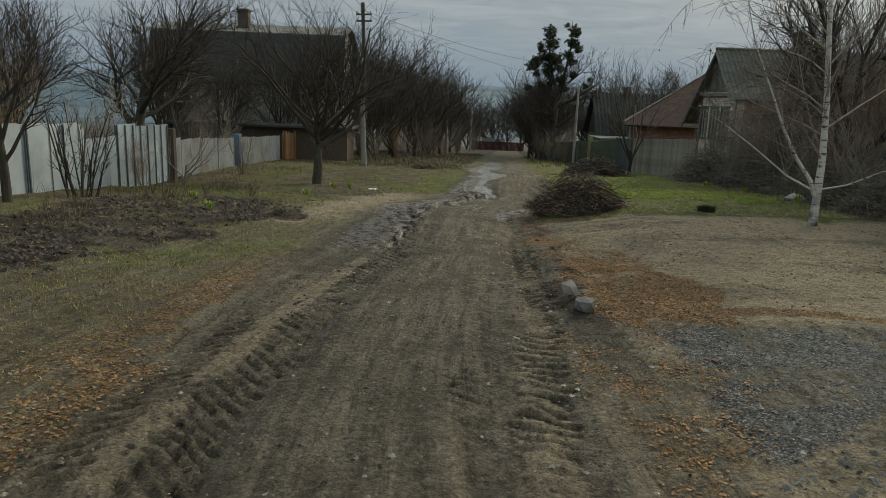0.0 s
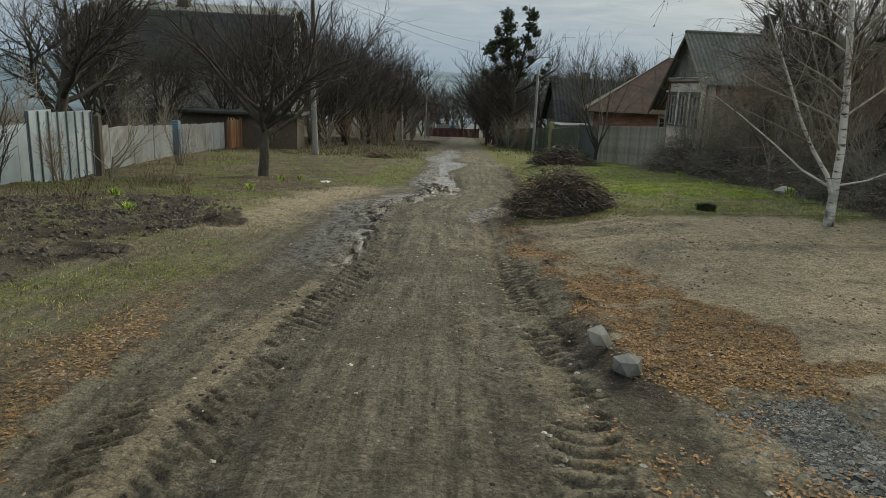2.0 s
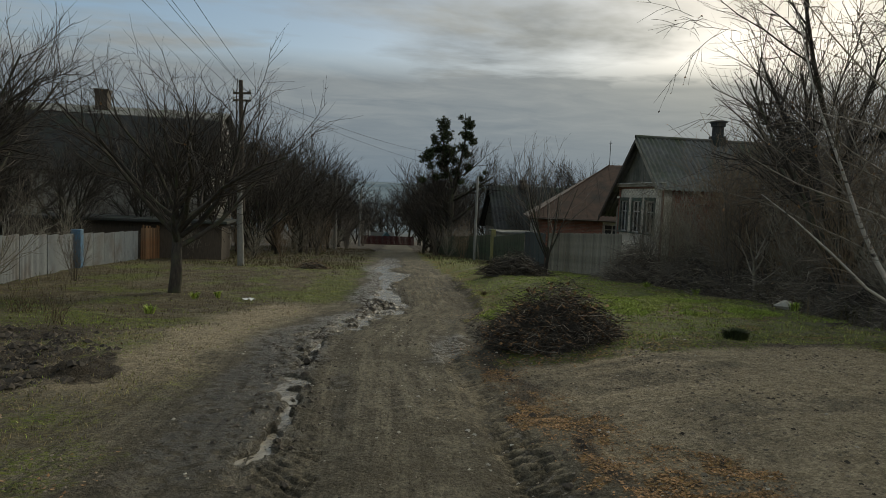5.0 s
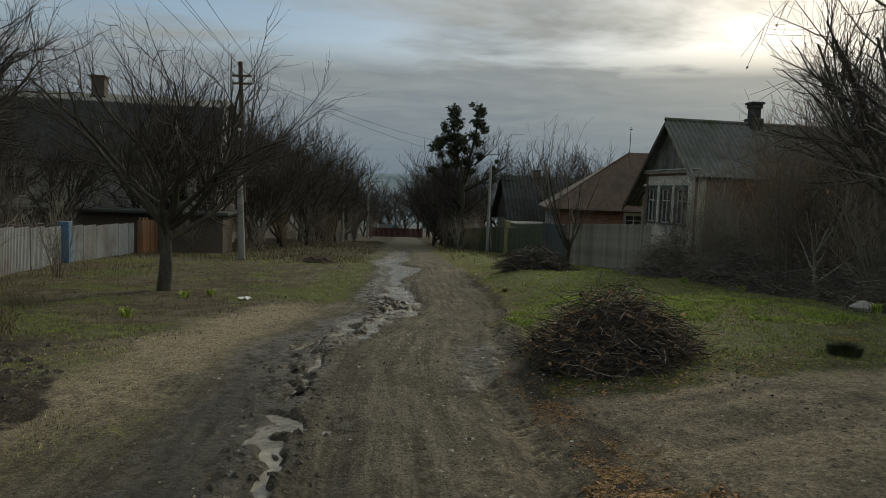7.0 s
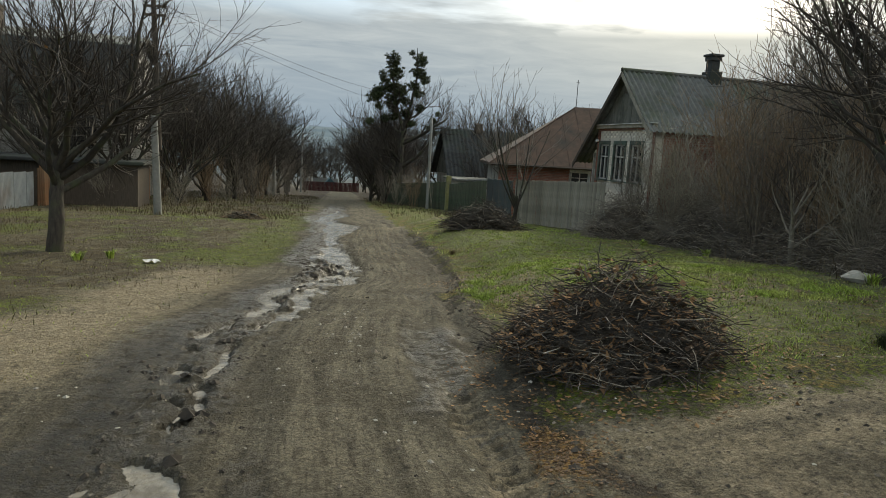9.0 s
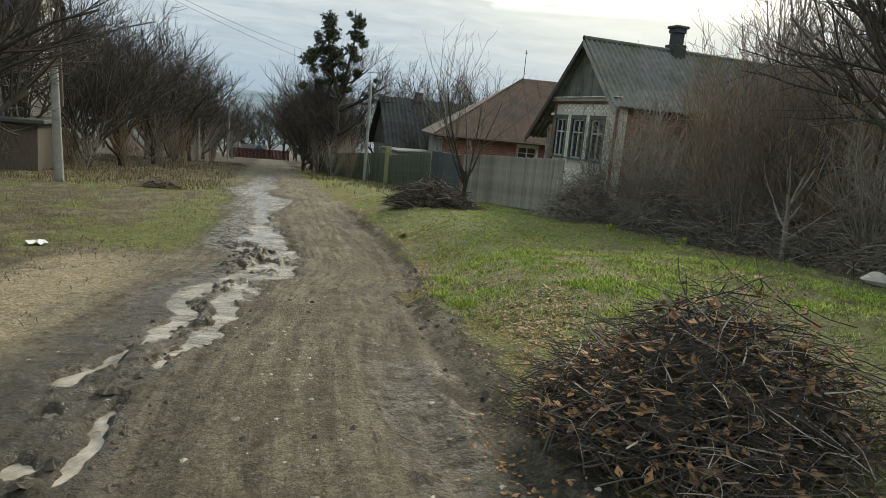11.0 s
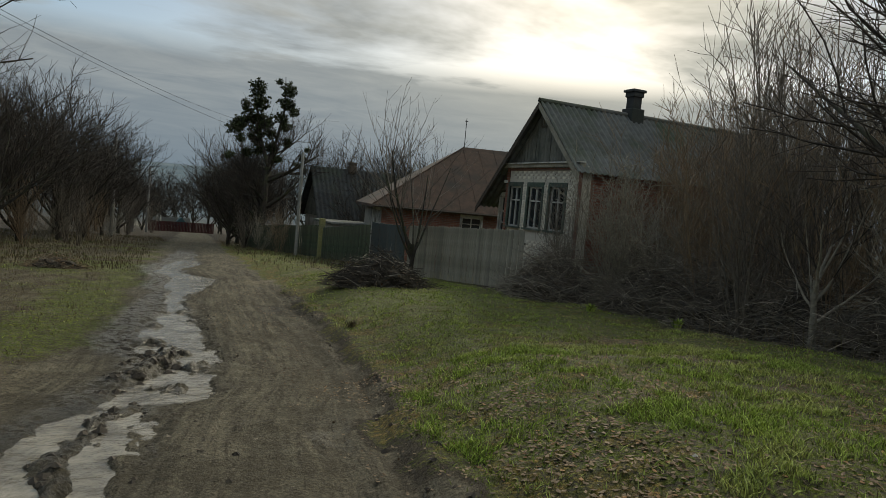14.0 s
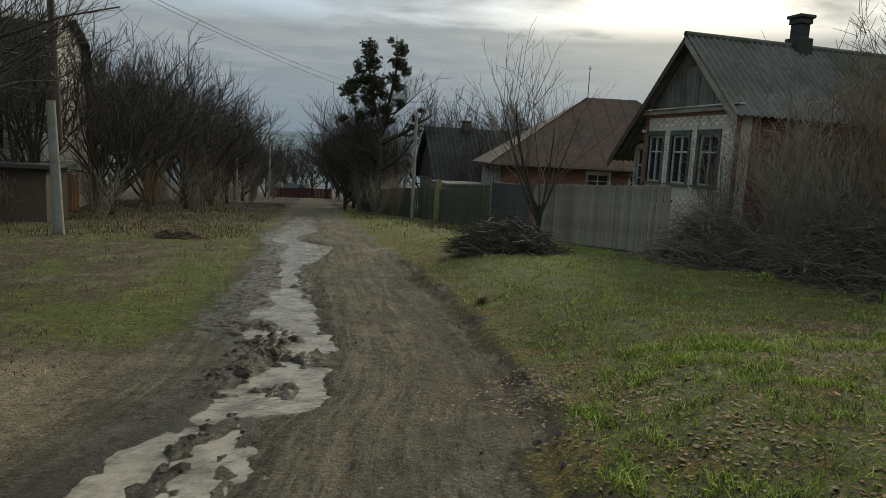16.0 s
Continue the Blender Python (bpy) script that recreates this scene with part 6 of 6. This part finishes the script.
def blades(name, seed, count, xr, yr, keep, tall, wide, mat, label, category="grass", lean=0.7):
    """Blades of grass, two triangles each."""
    x, y, z, g = scatter(seed, count, xr, yr, keep)
    n = len(x)
    a, b = g.uniform(0, 2 * np.pi, n), g.uniform(0, 2 * np.pi, n)
    h = tall * g.uniform(0.4, 1.3, n)
    l = h * lean * g.random(n)
    wx, wy = wide * np.cos(a), wide * np.sin(a)
    p = np.stack([x, y, z - 0.01], -1)
    mid = p + np.stack([l * 0.35 * np.cos(b), l * 0.35 * np.sin(b), h * 0.6], -1)
    tip = p + np.stack([l * np.cos(b), l * np.sin(b), h], -1)
    off = np.stack([wx, wy, np.zeros(n)], -1)
    verts = np.stack([p - off, p + off, mid + off * 0.7, mid - off * 0.7, tip], 1).reshape(-1, 3)
    k = np.arange(n) * 5
    faces = [(i, i + 1, i + 2, i + 3) for i in k.tolist()] + [(i + 3, i + 2, i + 4) for i in k.tolist()]
    return tagged(link_mesh(name, verts.tolist(), faces, M[mat]), label, category, kind="stuff")


def lawn_mask(x, y):
    m = smooth(0.15, 0.5, x - road_right(y)) * smooth(11.6, 12.1, y) * smooth(0.1, -0.3, x - lawn_edge(y))
    return m * np.clip(0.65 + 0.7 * fbm(x, y, 0.8, 81), 0.1, 1) * (0.12 + 0.88 * smooth(-0.05, 0.12, fbm(x, y, 5.5, 87))) * (0.08 + 0.92 * smooth(-0.22, 0.05, fbm(x, y, 1.7, 97) + 0.05 - 0.25 * hump(x - road_right(y), 0.5, 1.4)))


def verge_mask(x, y):
    d = road_left(y) - x
    bare = dug_mask(x, y)
    sandy = hump(x, np.interp(y, [9, 13, 17, 21], [-2.9, -2.1, -1.6, -0.9]), 1.0) * smooth(9.5, 12, y) * smooth(22.5, 20, y)
    return smooth(0.1, 0.8, d) * (1 - 0.9 * bare) * (1 - 0.85 * sandy) * np.clip(0.55 + 0.9 * fbm(x, y, 0.9, 82), 0.03, 1) * (0.12 + 0.88 * smooth(-0.12, 0.2, fbm(x, y, 5, 88)))


def far_verge(x, y):
    return np.where(x > 4, smooth(0.3, 0.8, x - road_right(y)) * smooth(33, 35, y), smooth(0.3, 1.0, road_left(y) - x)) * np.clip(0.5 + fbm(x, y, 0.5, 83), 0.05, 1)


blades("grass", 101, 110000, (2.0, 10.5), (11.6, 22), lawn_mask, 0.04, 0.004, "grass", "short green lawn grass", lean=1.5)
blades("grass", 111, 170000, (2.6, 7.5), (14.6, 19.5), lawn_mask, 0.055, 0.0045, "grass", "short green lawn grass beside the track", lean=1.6)
blades("dry_grass", 112, 18000, (2.4, 7.5), (14.6, 19.5), lawn_mask, 0.05, 0.0028, "straw", "dry straw-coloured blades in the lawn beside the track", lean=2.0)
blades("grass", 102, 100000, (2.5, 11), (20, 32), lawn_mask, 0.045, 0.006, "grass", "short green lawn grass", lean=1.5)
blades("dry_grass", 103, 30000, (2.0, 10.5), (11.6, 24), lawn_mask, 0.06, 0.004, "straw", "dry straw-coloured blades in the lawn", lean=1.4)
blades("dry_grass", 113, 32000, (3.0, 10.5), (11.8, 24), lambda x, y: lawn_mask(x, y) * smooth(0.0, 0.25, -fbm(x, y, 0.3, 73) + 0.3 * fbm(x, y, 1.5, 96)), 0.045, 0.004, "straw", "patches of bleached straw in the lawn", lean=2.0)
blades("dry_grass", 104, 60000, (-6, -1.2), (1.2, 14), verge_mask, 0.045, 0.0035, "straw", "short dry grass of the verge", lean=1.2)
blades("grass", 105, 36000, (-6, -1.2), (1.2, 16), verge_mask, 0.035, 0.0035, "grass", "short green grass of the verge", lean=1.4)
blades("grass", 106, 11000, (-9, 1), (14, 34), verge_mask, 0.045, 0.005, "grass", "green grass of the verge", lean=1.4)
blades("dry_grass", 107, 45000, (-9, 1.5), (14, 40), verge_mask, 0.06, 0.005, "weed", "dead brown weeds of the verge", lean=1.5)
blades("dry_grass", 108, 40000, (-9, 14), (34, 75), far_verge, 0.15, 0.012, "weed", "tall dead grass along the street", lean=0.7)
blades("weeds", 109, 4000, (-8.6, -5.5), (8, 30), lambda x, y: 0.2 + 0.9 * fbm(x, y, 1.1, 84), 0.28, 0.005, "weed", "tall withered weeds before the fence", lean=1.3)
blades("weeds", 110, 2500, (7.6, 11), (11.4, 26), lambda x, y: smooth(-0.5, 0.2, x - lawn_edge(y)) * smooth(1.5, 0.6, x - lawn_edge(y)), 0.35, 0.006, "weed", "withered weeds at the foot of the thicket", lean=0.8)


def litter(name, seed, count, xr, yr, keep, size, mat, label):
    x, y, z, g = scatter(seed, count, xr, yr, keep)
    rng = random.Random(seed)
    v, f = leaf_quads(rng, [(a, b, c + 0.008) for a, b, c in zip(x.tolist(), y.tolist(), z.tolist())], size, 0.25)
    return tagged(link_mesh(name, v, f, M[mat]), label, "fallen leaves", kind="stuff")


litter("leaf_litter", 201, 85000, (0.8, 5), (1.6, 12.4), leaf_mask, 0.0125, "dead_leaf", "orange-brown fallen leaves on dead grass")
litter("leaf_litter", 202, 9000, (-3.2, -1.3), (0.8, 9), strip_mask, 0.014, "dead_leaf", "brown fallen leaves along the verge")
litter("leaf_litter", 210, 5000, (-3.4, -1.3), (0.8, 9), strip_mask, 0.014, "pale_leaf", "pale withered leaves along the verge")
litter("leaf_litter", 203, 9000, (0.7, 2.4), (1.4, 5), lambda x, y: smooth(0.02, 0.3, fbm(x, y, 1.6, 87)) * hump(x, 1.35, 0.7), 0.014, "dead_leaf", "brown fallen leaves on trodden earth")
litter("leaf_litter", 204, 36000, (2.0, 10.5), (11.5, 30), lambda x, y: 0.12 + 0.75 * np.clip(1.4 * fbm(x, y, 1.7, 97) * -1 + 0.3 * fbm(x, y, 0.9, 88) + 0.15 + 0.6 * hump(x - road_right(y), 0.6, 0.8), 0, 1), 0.017, "pale_leaf", "pale withered leaves lying on the lawn")
litter("leaf_litter", 208, 9000, (2.6, 7.5), (14.2, 20), lambda x, y: lawn_edge(y) * 0 + 0.15 + 0.7 * smooth(0.05, 0.35, -fbm(x, y, 1.7, 97) + 0.35 * hump(x - road_right(y), 0.6, 1.2)), 0.022, "pale_leaf", "withered leaves strewn over the lawn beside the track")
litter("leaf_litter", 209, 5000, (2.6, 7.5), (14.2, 20), lambda x, y: 0.1 + 0.6 * smooth(0.05, 0.35, -fbm(x, y, 1.7, 97)), 0.02, "dead_leaf", "brown leaves strewn over the lawn beside the track")
litter("leaf_litter", 205, 9000, (-7, -2.6), (6, 16), lambda x, y: 0.3 + 0.6 * fbm(x, y, 1.2, 89), 0.018, "pale_leaf", "withered leaves on dug earth")
litter("leaf_litter", 206, 2500, (1.2, 4.4), (11.2, 14.2), lambda x, y: hump(np.hypot(x - 2.6, y - 12.5), 0.95, 0.6), 0.018, "dead_leaf", "brown leaves round the brush pile")
litter("leaf_litter", 207, 2500, (-2, 3), (1.4, 20), lambda x, y: 0.12 + 0 * x, 0.009, "pale_leaf", "bits of leaf trodden into the track")


def lumps(name, seed, count, xr, yr, keep, size, mat, label, category):
    """Clods or pebbles: squashed, dented octahedra."""
    x, y, z, g = scatter(seed, count, xr, yr, keep)
    shape = np.array([(1, 0, 0), (0, 1, 0), (-1, 0, 0), (0, -1, 0), (0, 0, 0.75), (0.7, 0.7, 0.35), (-0.7, 0.7, 0.3), (-0.7, -0.7, 0.4), (0.7, -0.7, 0.3)])
    tris = [(0, 5, 4), (5, 1, 4), (1, 6, 4), (6, 2, 4), (2, 7, 4), (7, 3, 4), (3, 8, 4), (8, 0, 4)]
    n = len(x)
    s = size * g.uniform(0.4, 1.5, n) ** 1.4
    a = g.uniform(0, 2 * np.pi, n)
    q = shape[None] * g.uniform(0.6, 1.3, (n, 9, 3)) * s[:, None, None]
    c, d = np.cos(a)[:, None], np.sin(a)[:, None]
    v = np.stack([q[..., 0] * c - q[..., 1] * d + x[:, None], q[..., 0] * d + q[..., 1] * c + y[:, None], q[..., 2] + z[:, None] - 0.15 * s[:, None]], -1)
    faces = [tuple(9 * i + k for k in t) for i in range(n) for t in tris]
    return tagged(link_mesh(name, v.reshape(-1, 3).tolist(), faces, M[mat]), label, category, kind="stuff")


lumps("clods", 301, 9000, (-6.6, -2.6), (6, 15), lambda x, y: dug_mask(x, y) * np.clip(0.4 + fbm(x, y, 1.4, 91), 0.02, 1), 0.04, "clod", "dark clods of dug earth", "earth")
lumps("clods", 302, 1400, (-0.4, 2.2), (17, 24), lambda x, y: hump(x - (gully(y) - 0.3), 0, 0.5) * hump(y, 21, 2.2), 0.045, "clod", "wet clods of churned mud", "earth")
lumps("clods", 303, 2600, (-2, 1), (2, 17), lambda x, y: 0.5 * hump(x - gully(y), 0.15, 0.4), 0.018, "clod", "crumbs of mud beside the rut", "earth")
lumps("clods", 304, 2200, (1, 4.5), (4.6, 30), lambda x, y: hump(x - road_right(y), 0.15, 0.3), 0.025, "clod", "crumbled earth along the edge of the track", "earth")
lumps("gravel", 305, 7000, (1.2, 4.2), (1.2, 5), lambda x, y: smooth(1.25, 1.8, x) * smooth(4.9, 4.5, y) * np.clip(0.6 + fbm(x, y, 0.9, 92), 0, 1), 0.014, "stone_dark", "grey crushed stone", "gravel")
lumps("pebbles", 306, 2600, (-1.5, 4.5), (1.4, 16), lambda x, y: 0.15 + 0.6 * hump(x, 0.7, 0.5), 0.012, "stone", "small pale pebbles in the track", "gravel")
lumps("crumbs", 307, 16000, (-2.2, 2.4), (1.3, 14), lambda x, y: smooth(14, 3, y) * np.clip(0.45 + 1.2 * fbm(x, y, 2.2, 93), 0.05, 1), 0.009, "crumb", "crumbs of dry and damp earth on the track", "earth")
lumps("crumbs", 308, 9000, (1.6, 7.5), (4.6, 11.8), lambda x, y: np.clip(0.3 + 1.2 * fbm(x, y, 1.6, 94), 0.03, 1), 0.012, "crumb", "crumbs of earth on the trodden yard", "earth")
lumps("clods", 309, 1800, (-0.6, 3.4), (12, 30), lambda x, y: 0.5 * hump(x - gully(y), 0.9, 0.6), 0.02, "crumb", "scattered bits of earth on the track", "earth")


def tuft(x, y, n, tall, wide, mat, label, seed, name="grass_tuft", spread=0.0):
    """A clump of leaves from one root."""
    rng = random.Random(seed)
    verts, faces = [], []
    for i in range(n):
        a, l = rng.uniform(0, 2 * math.pi), rng.uniform(0.1, 0.9)
        h = tall * rng.uniform(0.5, 1.2)
        p = Vector((math.cos(a), math.sin(a), 0)) * rng.uniform(0, tall * 0.5 + spread)
        d, q = Vector((math.cos(a), math.sin(a), 0)), Vector((-math.sin(a), math.cos(a), 0)) * wide
        b = len(verts)
        for v in (p - q, p + q, p + d * l * h * 0.4 + q + Vector((0, 0, h * 0.7)), p + d * l * h * 0.4 - q + Vector((0, 0, h * 0.7)), p + d * l * h + Vector((0, 0, h))):
            verts.append(tuple(v))
        faces += [(b, b + 1, b + 2, b + 3), (b + 3, b + 2, b + 4)]
    ob = link_mesh(name, verts, faces, M[mat])
    ob.matrix_basis = pose(x, y, ground_z(x, y) - 0.01)
    return tagged(ob, label, "plant")


tuft(4.82, 12.2, 900, 0.11, 0.004, "mistletoe", "low dark green rounded cushion plant", 1, "cushion_plant", 0.1)
tuft(4.1, 23.2, 90, 0.12, 0.006, "weed", "withered brown tuft in the lawn", 2)
tuft(1.9, 13.15, 120, 0.12, 0.006, "dead_leaf", "rust-coloured withered flower head by the brush pile", 3, "withered_plant")
for k, (x, y) in enumerate(((-3.0, 22.4), (-3.5, 22.0), (-4.2, 12.1), (-5.6, 15.2), (-3.6, 18.0), (9.0, 23.2), (8.4, 15.9), (9.6, 21.5))):
    tuft(x, y, 60, 0.16, 0.012, "grass", "fresh green tuft of broad leaves", 10 + k)
for k, (x, y) in enumerate(((-5.2, 9.0), (-4.9, 12.3), (-6.0, 11.0), (-5.7, 17.5), (-6.6, 16.0), (-4.4, 15.4))):
    multi_stem("dry_plant", 300 + k, on_ground(x, y), "small withered brown plant with thin stems", 10, 0.45, 0.6, 5, 0.12, 1, 0.005, "weed", 0.1, "plant", "withered plants")
lumps("clods", 310, 9000, (-1.4, 3.4), (9, 30), lambda x, y: hump(np.abs(x - gully(y)) - puddle(y), 0.12, 0.3) * np.clip(0.5 + 1.4 * fbm(x, y, 1.6, 95), 0.03, 1), 0.018, "clod", "crumbs of wet mud along the water", "earth")
lumps("clods", 311, 900, (-0.6, 1.2), (9.5, 19.5), lambda x, y: hump(x - gully(y), -0.03, 0.3), 0.035, "clod", "lumps of churned mud between the ruts", "earth")
